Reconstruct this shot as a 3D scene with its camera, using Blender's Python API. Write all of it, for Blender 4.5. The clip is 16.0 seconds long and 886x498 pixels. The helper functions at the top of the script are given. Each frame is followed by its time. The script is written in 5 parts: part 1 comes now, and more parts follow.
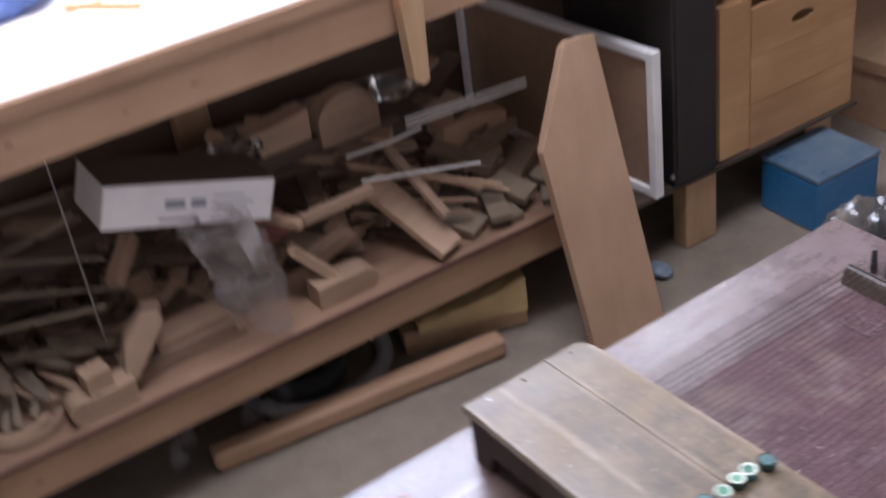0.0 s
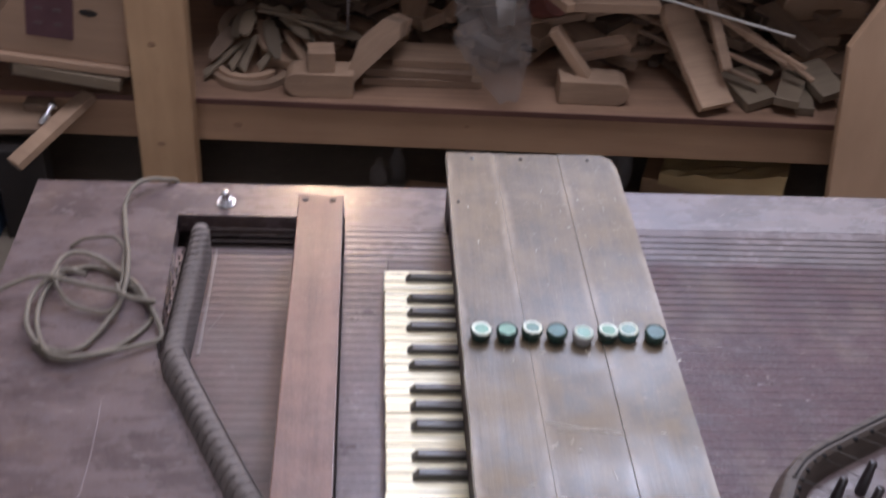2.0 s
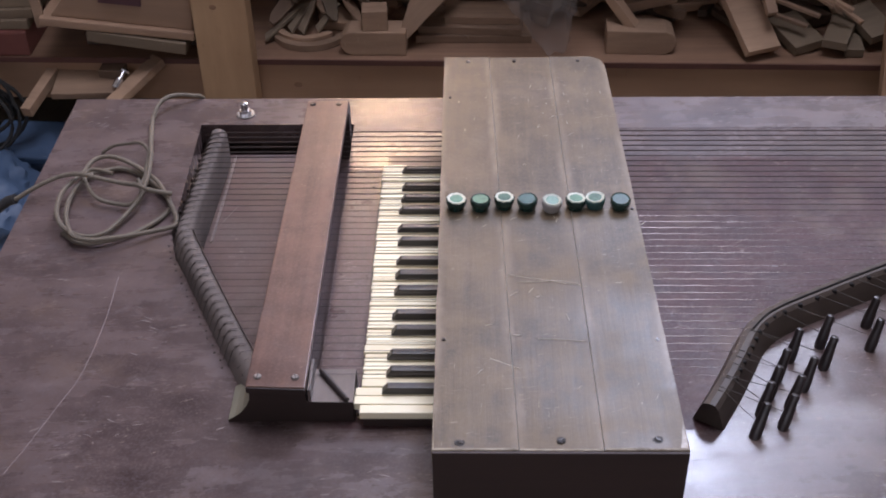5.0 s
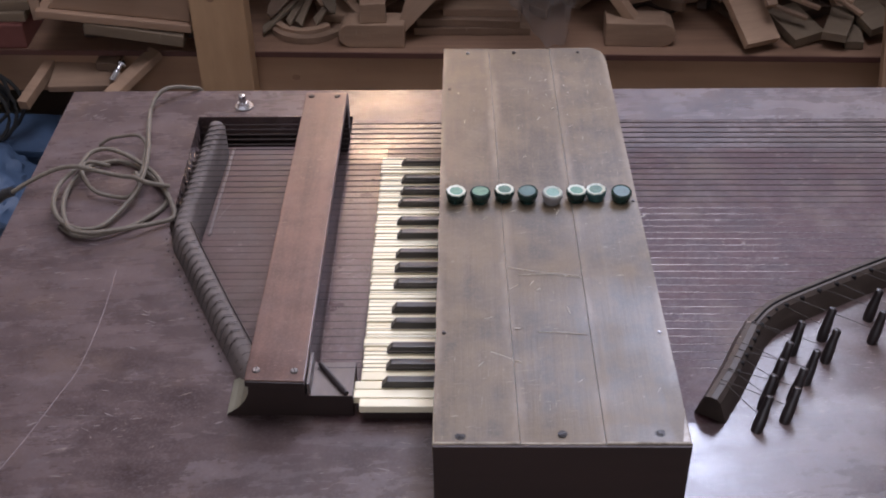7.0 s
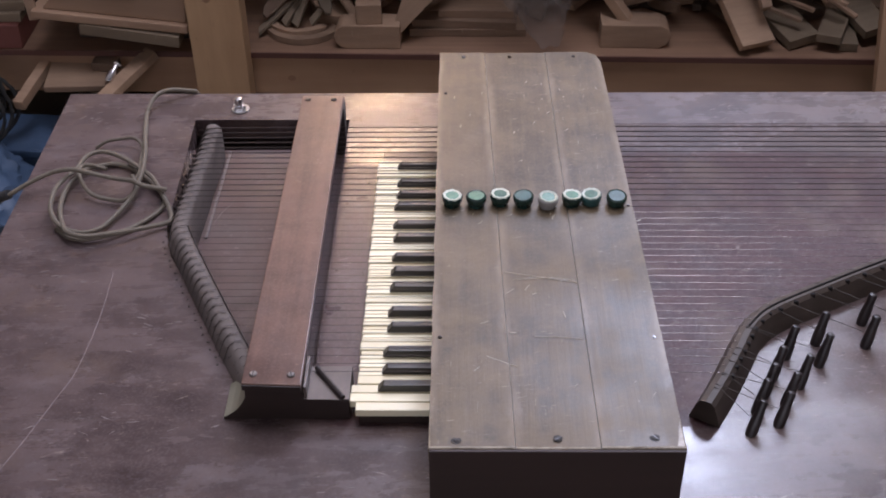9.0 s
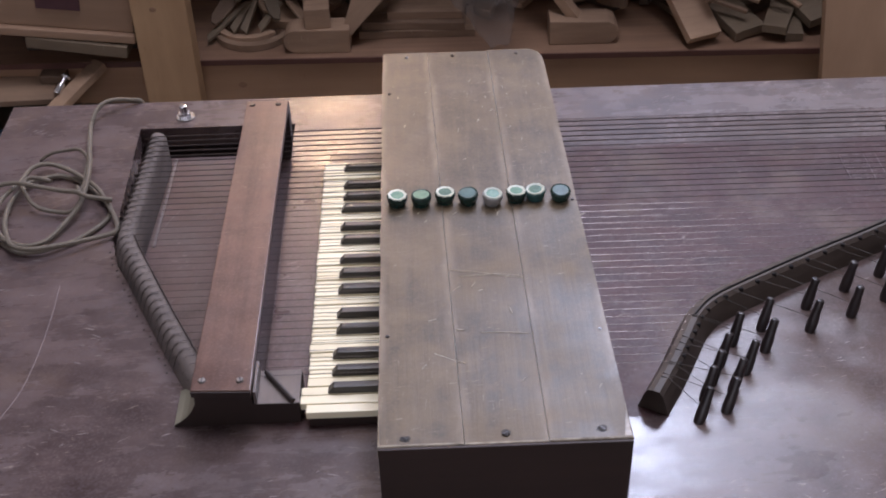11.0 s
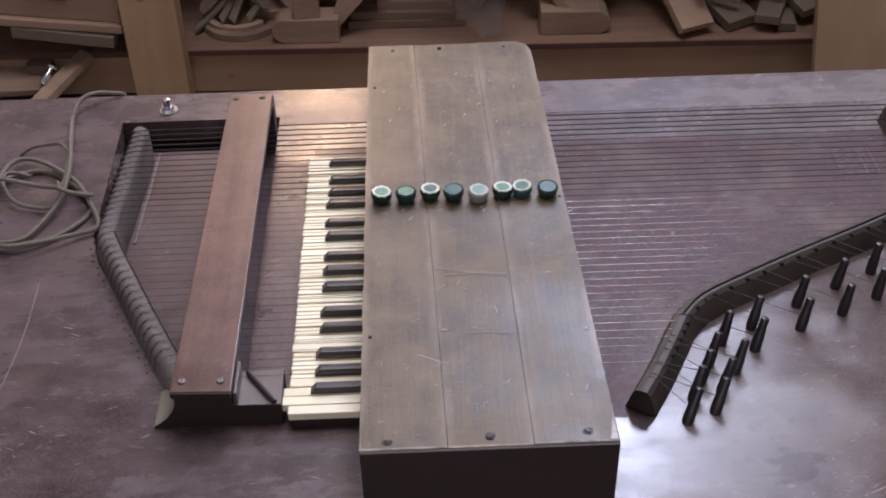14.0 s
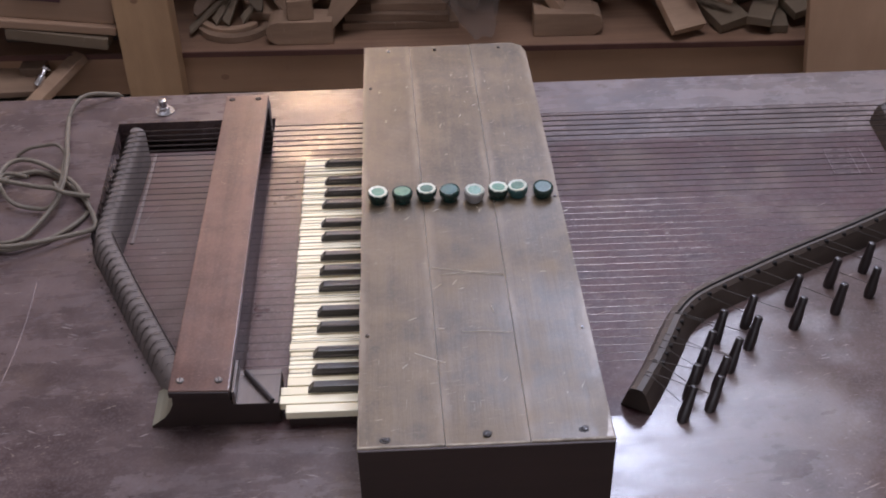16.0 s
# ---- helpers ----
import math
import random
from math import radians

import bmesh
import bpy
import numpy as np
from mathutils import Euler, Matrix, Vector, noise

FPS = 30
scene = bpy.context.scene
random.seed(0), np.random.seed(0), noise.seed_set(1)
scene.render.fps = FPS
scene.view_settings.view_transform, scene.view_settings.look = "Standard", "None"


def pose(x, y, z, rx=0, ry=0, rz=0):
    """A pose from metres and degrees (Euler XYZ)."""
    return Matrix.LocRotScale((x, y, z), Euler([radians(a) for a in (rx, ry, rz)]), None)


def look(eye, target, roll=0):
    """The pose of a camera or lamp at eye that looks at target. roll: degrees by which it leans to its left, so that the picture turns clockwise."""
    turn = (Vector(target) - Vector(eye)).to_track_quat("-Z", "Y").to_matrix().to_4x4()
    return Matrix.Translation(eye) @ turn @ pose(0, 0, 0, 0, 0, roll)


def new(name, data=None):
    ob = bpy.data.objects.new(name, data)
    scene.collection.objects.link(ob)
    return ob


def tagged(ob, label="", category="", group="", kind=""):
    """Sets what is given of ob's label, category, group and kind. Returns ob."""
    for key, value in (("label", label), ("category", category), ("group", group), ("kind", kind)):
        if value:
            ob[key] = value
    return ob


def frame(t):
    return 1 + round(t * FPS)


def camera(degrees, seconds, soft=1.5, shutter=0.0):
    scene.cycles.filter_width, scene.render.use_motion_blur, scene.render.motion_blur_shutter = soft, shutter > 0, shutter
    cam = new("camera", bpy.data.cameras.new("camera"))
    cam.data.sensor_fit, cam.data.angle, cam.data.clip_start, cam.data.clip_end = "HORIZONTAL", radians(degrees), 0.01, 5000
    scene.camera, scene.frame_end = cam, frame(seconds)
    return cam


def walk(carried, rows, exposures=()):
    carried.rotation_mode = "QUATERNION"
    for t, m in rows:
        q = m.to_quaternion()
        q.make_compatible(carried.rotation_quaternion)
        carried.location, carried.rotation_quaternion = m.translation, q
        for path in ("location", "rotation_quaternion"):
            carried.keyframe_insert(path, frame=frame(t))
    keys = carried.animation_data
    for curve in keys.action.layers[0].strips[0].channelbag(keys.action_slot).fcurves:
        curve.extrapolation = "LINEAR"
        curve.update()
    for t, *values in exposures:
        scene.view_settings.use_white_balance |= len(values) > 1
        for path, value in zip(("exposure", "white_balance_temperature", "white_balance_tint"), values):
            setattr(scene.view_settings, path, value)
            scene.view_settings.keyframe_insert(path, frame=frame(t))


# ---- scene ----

# ---- camera ----
PATH = [
    (0.0, -0.5266, -0.3039, 1.7253, 57.140, 6.999, -35.080),
    (0.5, -0.3485, -0.2833, 1.6603, 53.640, 2.434, -28.646),
    (1.0, -0.2327, -0.2706, 1.6162, 51.125, -1.497, -17.265),
    (1.5, -0.1258, -0.3908, 1.5959, 52.358, -2.293, -5.737),
    (2.0, -0.0917, -0.4554, 1.5549, 51.715, -3.315, -2.463),
    (2.5, -0.0180, -0.5203, 1.5448, 52.743, -1.146, 1.759),
    (3.0, 0.0179, -0.5562, 1.5199, 51.785, 0.894, 1.676),
    (3.5, 0.0288, -0.5850, 1.5178, 52.015, 0.700, 1.195),
    (4.0, 0.0289, -0.5978, 1.5175, 52.123, 0.918, 1.050),
    (6.5, 0.0248, -0.5895, 1.5103, 51.742, 0.907, 1.027),
    (7.0, 0.0254, -0.5897, 1.5099, 51.693, 0.899, 0.923),
    (7.5, 0.0251, -0.5877, 1.5095, 51.588, 1.040, 1.010),
    (8.0, 0.0238, -0.5873, 1.5121, 51.572, 0.889, 0.974),
    (10.5, 0.0308, -0.5959, 1.5183, 51.707, 0.822, -0.448),
    (11.0, 0.0411, -0.5948, 1.5164, 51.681, 1.278, -1.775),
    (11.5, 0.0436, -0.5870, 1.5155, 51.712, 1.323, -1.589),
    (12.0, 0.0454, -0.5850, 1.5144, 51.529, 1.282, -1.366),
    (12.5, 0.0484, -0.5824, 1.5142, 51.351, 1.467, -1.504),
    (13.0, 0.0479, -0.5788, 1.5132, 51.267, 1.351, -1.471),
    (13.5, 0.0516, -0.5763, 1.5123, 51.103, 1.189, -1.682),
    (14.0, 0.0497, -0.5759, 1.5118, 51.105, 1.133, -2.002),
    (14.5, 0.0486, -0.5770, 1.5136, 51.167, 0.923, -1.954),
    (15.0, 0.0484, -0.5782, 1.5138, 51.106, 0.961, -2.052),
    (15.5, 0.0457, -0.5795, 1.5151, 51.180, 0.958, -2.176),
    (16.0, 0.0459, -0.5822, 1.5148, 51.182, 0.953, -2.337),
]
LENS = 40.00

cam = camera(LENS, 16.0, soft=1.9, shutter=1.0)
EXPOSURE = [(0.0, 1.06, 6050, 18), (0.5, 1.0, 6000, 18), (1.0, 0.80, 5950, 18), (1.5, 0.72, 5950, 18), (2.0, 0.48, 6050, 19), (2.5, 0.34, 6150, 20), (4.0, 0.18, 6200, 21), (16.0, 0.12, 6245, 21)]
walk(cam, [(t, pose(x, y, z, rx, ry, rz)) for t, x, y, z, rx, ry, rz in PATH], EXPOSURE)

# ---- world and large lights ----
world = bpy.data.worlds.new("world")
scene.world = world
world.use_nodes = True
wn = world.node_tree.nodes
sky = wn.new("ShaderNodeTexSky")
sky.sky_type, sky.sun_disc, sky.sun_elevation, sky.sun_rotation = "NISHITA", False, radians(32), radians(40)
world.node_tree.links.new(sky.outputs[0], wn["Background"].inputs[0])
wn["Background"].inputs[1].default_value = 0.12


def area_lamp(name, eye, target, width, height, watts, colour):
    data = bpy.data.lights.new(name, "AREA")
    data.shape, data.size, data.size_y, data.energy, data.color = "RECTANGLE", width, height, watts, colour
    ob = new(name, data)
    ob.matrix_world = look(eye, target)
    return ob


# daylight in the high north window's openings, an assumed skylight and south window, and a warm bulb
area_lamp("window_daylight", (0.67, 2.42, 2.77), (0.67, 0.0, 2.45), 0.48, 0.52, 8.5, (0.74, 0.82, 1.0))
area_lamp("window_daylight", (0.67, 2.42, 2.23), (0.67, 0.0, 1.95), 0.48, 0.52, 3.2, (0.74, 0.82, 1.0))
area_lamp("window_daylight", (1.27, 2.42, 2.89), (1.27, 0.0, 2.6), 0.64, 0.28, 14, (0.84, 0.90, 1.0))
area_lamp("window_daylight", (1.27, 2.42, 2.34), (1.27, 0.0, 2.0), 0.64, 0.74, 3.0, (0.88, 0.93, 1.0))
area_lamp("window_daylight", (-0.09, 2.42, 2.50), (-0.09, 0.0, 2.2), 0.92, 1.06, 5.5, (0.92, 0.95, 1.0))
area_lamp("top_light_daylight", (0.70, 2.42, 3.48), (0.70, 0.0, 2.9), 0.50, 0.60, 70, (0.74, 0.82, 1.0))
area_lamp("low_window_daylight", (2.06, 2.42, 2.66), (2.06, 0.0, 2.3), 0.66, 0.90, 10.8, (0.88, 0.93, 1.0))
# general top light from an assumed, unseen skylight
area_lamp("assumed_skylight", (0.20, 0.95, 3.97), (0.1, 0.85, 0.0), 1.7, 1.2, 66, (0.95, 0.96, 1.0))
# fill light from the front, given an added, unseen south window
area_lamp("south_fill", (-0.6, -2.38, 1.75), (0.2, 1.5, 0.6), 2.2, 1.3, 12, (1.0, 0.95, 0.90))
bulb = bpy.data.lights.new("bench_bulb", "POINT")
bulb.energy, bulb.color, bulb.shadow_soft_size = 21.0, (1.0, 0.66, 0.36), 0.06
new("bench_bulb", bulb).location = (-0.185, 2.05, 1.79)

# ---- materials ----


def material(name, dark, light, grain=(3, 40, 40), rough=0.6, bump=0.15, spots=0.0, spot_colour=(0.5, 0.5, 0.5), spot_scale=60,
             metal=0.0, rough_vary=0.1, large=1.2, tint=0.0, coat=0.0, worn=0.0, spec=0.5):
    """Two-scale procedural surface: stretched grain, broad stains, small specks and relief."""
    m = bpy.data.materials.new(name)
    m.use_nodes = True
    n, l = m.node_tree.nodes, m.node_tree.links
    b = n["Principled BSDF"]
    co = n.new("ShaderNodeTexCoord")
    info = n.new("ShaderNodeObjectInfo")
    shift = n.new("ShaderNodeVectorMath")
    shift.operation = "MULTIPLY_ADD"
    shift.inputs[1].default_value = (1, 1, 1)
    rnd = n.new("ShaderNodeVectorMath")
    rnd.operation = "SCALE"
    rnd.inputs[0].default_value = (7.1, 3.3, 5.7)
    l.new(info.outputs["Random"], rnd.inputs["Scale"])
    l.new(co.outputs["Object"], shift.inputs[0])
    l.new(rnd.outputs[0], shift.inputs[2])
    mp = n.new("ShaderNodeMapping")
    mp.inputs["Scale"].default_value = grain
    l.new(shift.outputs[0], mp.inputs[0])
    g = n.new("ShaderNodeTexNoise")
    g.inputs["Scale"].default_value, g.inputs["Detail"].default_value, g.inputs["Roughness"].default_value = 1.0, 8, 0.65
    l.new(mp.outputs[0], g.inputs["Vector"])
    big = n.new("ShaderNodeTexNoise")
    big.inputs["Scale"].default_value, big.inputs["Detail"].default_value = large * 4, 4
    l.new(shift.outputs[0], big.inputs["Vector"])
    mixf = n.new("ShaderNodeMath")
    mixf.operation = "MULTIPLY_ADD"
    mixf.inputs[1].default_value, mixf.inputs[2].default_value = 0.55, 0.0
    l.new(big.outputs[0], mixf.inputs[0])
    addf = n.new("ShaderNodeMath")
    addf.operation = "MULTIPLY_ADD"
    addf.inputs[1].default_value = 0.45
    l.new(g.outputs[0], addf.inputs[0])
    l.new(mixf.outputs[0], addf.inputs[2])
    ramp = n.new("ShaderNodeValToRGB")
    ramp.color_ramp.elements[0].position, ramp.color_ramp.elements[1].position = 0.33, 0.66
    ramp.color_ramp.elements[0].color, ramp.color_ramp.elements[1].color = (*dark, 1), (*light, 1)
    l.new(addf.outputs[0], ramp.inputs[0])
    colour = ramp.outputs[0]
    if tint:
        hsv = n.new("ShaderNodeHueSaturation")
        val = n.new("ShaderNodeMath")
        val.operation = "MULTIPLY_ADD"
        val.inputs[1].default_value, val.inputs[2].default_value = 2 * tint, 1 - tint
        l.new(info.outputs["Random"], val.inputs[0])
        l.new(val.outputs[0], hsv.inputs["Value"])
        l.new(colour, hsv.inputs["Color"])
        colour = hsv.outputs[0]
    if spots:
        sp = n.new("ShaderNodeTexNoise")
        sp.inputs["Scale"].default_value, sp.inputs["Detail"].default_value = spot_scale * 3.5, 4
        l.new(shift.outputs[0], sp.inputs["Vector"])
        # fine drawn-out scratches that run several ways
        last = sp.outputs[0]
        for turn, thin, off in ((0.25, 1.0, 0.0), (1.15, 1.3, 3.0), (2.2, 0.8, 7.0), (2.85, 1.1, 11.0)):
            mp2 = n.new("ShaderNodeMapping")
            mp2.vector_type = "TEXTURE"
            mp2.inputs["Scale"].default_value = (1 / (spot_scale * 0.9), 1 / (spot_scale * 13 * thin), 1 / spot_scale)
            mp2.inputs["Rotation"].default_value = (0, 0, turn)
            mp2.inputs["Location"].default_value = (off, off, off)
            l.new(shift.outputs[0], mp2.inputs[0])
            sc = n.new("ShaderNodeTexNoise")
            sc.inputs["Scale"].default_value, sc.inputs["Detail"].default_value = 1.0, 1.5
            l.new(mp2.outputs[0], sc.inputs["Vector"])
            less = n.new("ShaderNodeMath")
            less.operation = "SUBTRACT"
            less.inputs[1].default_value = 0.035
            l.new(sc.outputs[0], less.inputs[0])
            mx = n.new("ShaderNodeMath")
            mx.operation = "MAXIMUM"
            l.new(last, mx.inputs[0])
            l.new(less.outputs[0], mx.inputs[1])
            last = mx.outputs[0]
        r2 = n.new("ShaderNodeValToRGB")
        r2.color_ramp.elements[0].position, r2.color_ramp.elements[1].position = 0.685, 0.775
        r2.color_ramp.elements[0].color, r2.color_ramp.elements[1].color = (0, 0, 0, 1), (spots, spots, spots, 1)
        l.new(mx.outputs[0], r2.inputs[0])
        mix = n.new("ShaderNodeMix")
        mix.data_type = "RGBA"
        mix.inputs[7].default_value = (*spot_colour, 1)
        l.new(r2.outputs[0], mix.inputs[0])
        l.new(colour, mix.inputs[6])
        colour = mix.outputs[2]
    l.new(colour, b.inputs["Base Color"])
    rr = n.new("ShaderNodeMath")
    rr.operation = "MULTIPLY_ADD"
    rr.inputs[1].default_value, rr.inputs[2].default_value = 2 * rough_vary, rough - rough_vary
    l.new(big.outputs[0], rr.inputs[0])
    l.new(rr.outputs[0], b.inputs["Roughness"])
    b.inputs["Metallic"].default_value = metal
    b.inputs["Specular IOR Level"].default_value = spec
    b.inputs["Coat Weight"].default_value = coat
    b.inputs["Coat Roughness"].default_value = 0.25
    if bump:
        bp = n.new("ShaderNodeBump")
        bp.inputs["Strength"].default_value, bp.inputs["Distance"].default_value = bump, 0.002
        l.new(g.outputs[0], bp.inputs["Height"])
        l.new(bp.outputs[0], b.inputs["Normal"])
    return m


def varnish(name, dark, light, stain, dust, rough, grain=(17, 48, 48), dusty=0.5, flecks=0.6, fleck_colour=(0.38, 0.31, 0.27), rough_vary=0.2,
            spec=0.5, fibre=0.38, sharp=0.13, dull=0.0, turns=(0.05, -0.16, 0.42), inner=None, matte=None, seams=(), bump=0.05, streaks=0.0):
    """Old scuffed varnish: grain, clouds a palm wide, dust, many short pale flecks; inner: a darker zone (y limit, dark, light, rough)."""
    m = bpy.data.materials.new(name)
    m.use_nodes = True
    n, l = m.node_tree.nodes, m.node_tree.links
    b = n["Principled BSDF"]
    co = n.new("ShaderNodeTexCoord").outputs["Object"]

    def noise(scale, detail=5, offset=(0, 0, 0), stretch=(1, 1, 1), turn=0.0, rough_n=0.6):
        mp = n.new("ShaderNodeMapping")
        mp.vector_type = "TEXTURE"
        mp.inputs["Location"].default_value = offset
        mp.inputs["Rotation"].default_value = (0, 0, turn)
        mp.inputs["Scale"].default_value = [1 / (scale * k) for k in stretch]
        l.new(co, mp.inputs[0])
        t = n.new("ShaderNodeTexNoise")
        t.inputs["Scale"].default_value, t.inputs["Detail"].default_value, t.inputs["Roughness"].default_value = 1.0, detail, rough_n
        l.new(mp.outputs[0], t.inputs["Vector"])
        return t.outputs[0]

    def span(value, a, c, lo=0.0, hi=1.0):
        r = n.new("ShaderNodeMapRange")
        r.interpolation_type = "SMOOTHSTEP"
        for k, x in enumerate((a, c, lo, hi)):
            r.inputs[k + 1].default_value = x
        l.new(value, r.inputs[0])
        return r.outputs[0]

    def calc(op, a, c):
        q = n.new("ShaderNodeMath")
        q.operation = op
        for k, x in enumerate((a, c)):
            if isinstance(x, (int, float)):
                q.inputs[k].default_value = x
            else:
                l.new(x, q.inputs[k])
        return q.outputs[0]

    def blend(fac, a, c):
        q = n.new("ShaderNodeMix")
        q.data_type = "RGBA"
        l.new(fac, q.inputs[0])
        for k, x in ((6, a), (7, c)):
            if isinstance(x, tuple):
                q.inputs[k].default_value = (*x, 1)
            else:
                l.new(x, q.inputs[k])
        return q.outputs[2]

    fine = noise(1.0, 8, (0.3, 0.1, 0), grain)
    cloud = noise(26, 6, (1.3, 2.1, 0))
    broad = noise(7.5, 4, (4.1, 0.7, 0))
    tone = span(calc("ADD", calc("MULTIPLY", fine, fibre), calc("ADD", calc("MULTIPLY", cloud, 0.72 - fibre), calc("MULTIPLY", broad, 0.28))), 0.5 - sharp, 0.5 + sharp)
    colour = blend(tone, dark, light)
    r = calc("ADD", rough - rough_vary, calc("MULTIPLY", span(broad, 0.35, 0.68), 2 * rough_vary))
    if inner:
        limit, dark2, light2, rough2 = inner
        sep = n.new("ShaderNodeSeparateXYZ")
        l.new(co, sep.inputs[0])
        edge = calc("ADD", sep.outputs[1], calc("MULTIPLY", calc("SUBTRACT", noise(30, 5, (9, 3, 0)), 0.5), 0.03))
        zone = span(edge, limit + 0.006, limit - 0.006)
        colour = blend(zone, colour, blend(tone, dark2, light2))
        r = calc("ADD", calc("MULTIPLY", r, calc("SUBTRACT", 1.0, zone)), calc("MULTIPLY", calc("ADD", rough2 - 0.08, calc("MULTIPLY", cloud, 0.16)), zone))
    colour = blend(span(noise(11, 6, (6, 8, 0)), 0.50, 0.72, 0.0, 0.75), colour, stain)
    if matte:
        # a dull corner: brown dirt plus the window sheen's end painted in, with a cloudy border
        px = n.new("ShaderNodeSeparateXYZ")
        l.new(co, px.inputs[0])
        wander = calc("MULTIPLY", calc("SUBTRACT", noise(9, 6, (5, 2, 0)), 0.5), 0.30)
        dull_corner = calc("MULTIPLY", span(calc("ADD", px.outputs[0], wander), matte[0], matte[0] + 0.10), span(calc("ADD", px.outputs[1], wander), matte[1], matte[1] - 0.08))
        colour = blend(calc("MULTIPLY", dull_corner, 0.50), colour, (0.072, 0.048, 0.038))
        r = calc("ADD", r, calc("MULTIPLY", dull_corner, 0.24))
        l.new(calc("MULTIPLY", calc("SUBTRACT", 1.0, calc("MULTIPLY", dull_corner, 0.66)), spec), b.inputs["Specular IOR Level"])
    if streaks:
        # wiped streaks and small dark specks
        r = calc("ADD", r, calc("MULTIPLY", calc("SUBTRACT", noise(26, 6, (5.5, 1.5, 0), (0.35, 2.4, 1), 0.06, 0.7), 0.46), streaks))
        colour = blend(span(noise(170, 3, (2, 9, 0), (0.7, 1, 1)), 0.64, 0.72, 0.0, 0.55), colour, dark)
    dirt = span(noise(17, 7, (2.5, 5.5, 0), (1, 1.5, 1), 0.2, 0.7), 0.50, 0.76, 0.0, dusty)
    colour = blend(dirt, colour, dust)
    for a, slope in seams:
        # wear along the plank edges: paler, broken by the grain
        at = n.new("ShaderNodeSeparateXYZ")
        l.new(co, at.inputs[0])
        away = calc("ABSOLUTE", calc("SUBTRACT", calc("SUBTRACT", at.outputs[0], a), calc("MULTIPLY", at.outputs[1], slope)), 0.0)
        worn = calc("MULTIPLY", span(calc("ADD", away, calc("MULTIPLY", calc("SUBTRACT", cloud, 0.5), 0.02)), 0.0085, 0.0005), span(noise(33, 5, (3 + 40 * a, 2, 0), (1, 0.3, 1)), 0.38, 0.62, 0.1, 0.85))
        colour = blend(worn, colour, (0.190, 0.142, 0.095))
    speck = span(noise(420, 2, (1, 4, 0)), 0.42, 0.72, 0.0, 0.22)
    colour = blend(speck, colour, dust)
    # short pale flecks in loose clusters, and single specks
    marks = noise(150, 3, (3, 3, 0))
    for k, turn in enumerate(turns):
        marks = calc("MAXIMUM", marks, noise(58 - 7 * k, 2, (2.0 + k, 5.0 - k, 0), (1, 9, 4), turn))
    cluster = span(noise(9, 4, (7, 1, 0)), 0.40, 0.64, -0.065, 0.026)
    fl = calc("MULTIPLY", span(calc("ADD", marks, cluster), 0.680, 0.745, 0.0, flecks), span(noise(310, 3, (8, 2, 0)), 0.36, 0.58, 0.15, 1.0))
    colour = blend(fl, colour, fleck_colour)
    l.new(colour, b.inputs["Base Color"])
    l.new(calc("ADD", r, calc("ADD", calc("MULTIPLY", dirt, 0.22), calc("ADD", calc("MULTIPLY", calc("SUBTRACT", cloud, 0.5), 0.12), calc("MULTIPLY", calc("SUBTRACT", fine, 0.5), 0.14)))), b.inputs["Roughness"])
    b.inputs["Specular IOR Level"].default_value = spec
    b.inputs["Sheen Weight"].default_value, b.inputs["Sheen Roughness"].default_value = dull, 0.35
    bp = n.new("ShaderNodeBump")
    bp.inputs["Strength"].default_value, bp.inputs["Distance"].default_value = bump, 0.002
    l.new(calc("ADD", fine, calc("MULTIPLY", cloud, 0.7)), bp.inputs["Height"])
    l.new(bp.outputs[0], b.inputs["Normal"])
    return m


BODY = dict(dark=(0.040, 0.0262, 0.0256), light=(0.118, 0.083, 0.079), stain=(0.108, 0.073, 0.058), dust=(0.165, 0.134, 0.140), rough=0.265, dusty=0.44, rough_vary=0.03, flecks=0.5, sharp=0.20)
M_BODY = varnish("stained_board", **BODY, spec=0.40, matte=(0.33, 0.36), streaks=0.30)
M_FIELD = varnish("dull_soundboard", **BODY, spec=0.2, inner=(0.508, (0.030, 0.011, 0.012), (0.074, 0.033, 0.035), 0.46))
M_FIELD_L = varnish("dull_soundboard_end", **BODY, spec=0.5, inner=(0.488, (0.030, 0.013, 0.013), (0.074, 0.036, 0.036), 0.31))
M_COVER = varnish("worn_cover_wood", (0.044, 0.031, 0.0165), (0.112, 0.078, 0.041), (0.074, 0.054, 0.034), (0.175, 0.130, 0.084), 0.40, (140, 8, 140), 0.62, 0.5, (0.34, 0.28, 0.20), 0.09, spec=0.29, fibre=0.22, sharp=0.098, dull=0.45, turns=(0.1, 1.5, 0.3), bump=0.16,
                  seams=((-0.0025, -0.0043), (0.0607, -0.0255), (0.1217, -0.0174), (0.1826, -0.0205)))
M_EDGE = varnish("worn_cover_edge", (0.075, 0.056, 0.037), (0.40, 0.33, 0.245), (0.10, 0.072, 0.05), (0.55, 0.48, 0.40), 0.34, (60, 60, 60), 0.5, 0.3)
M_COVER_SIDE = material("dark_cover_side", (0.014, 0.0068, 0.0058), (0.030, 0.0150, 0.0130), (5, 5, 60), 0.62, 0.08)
M_BAR = varnish("reddish_bar", (0.064, 0.030, 0.023), (0.150, 0.076, 0.054), (0.088, 0.052, 0.046), (0.19, 0.120, 0.090), 0.38, (90, 5, 90), 0.4, 0.4, (0.38, 0.26, 0.19), 0.08, spec=0.4)
M_BAR_EDGE = material("worn_bar_edge", (0.16, 0.09, 0.065), (0.34, 0.215, 0.165), (60, 25, 60), 0.4, 0.05)
M_FOOT = material("dark_foot_wood", (0.011, 0.006, 0.005), (0.028, 0.016, 0.013), (8, 40, 40), 0.42, 0.08)
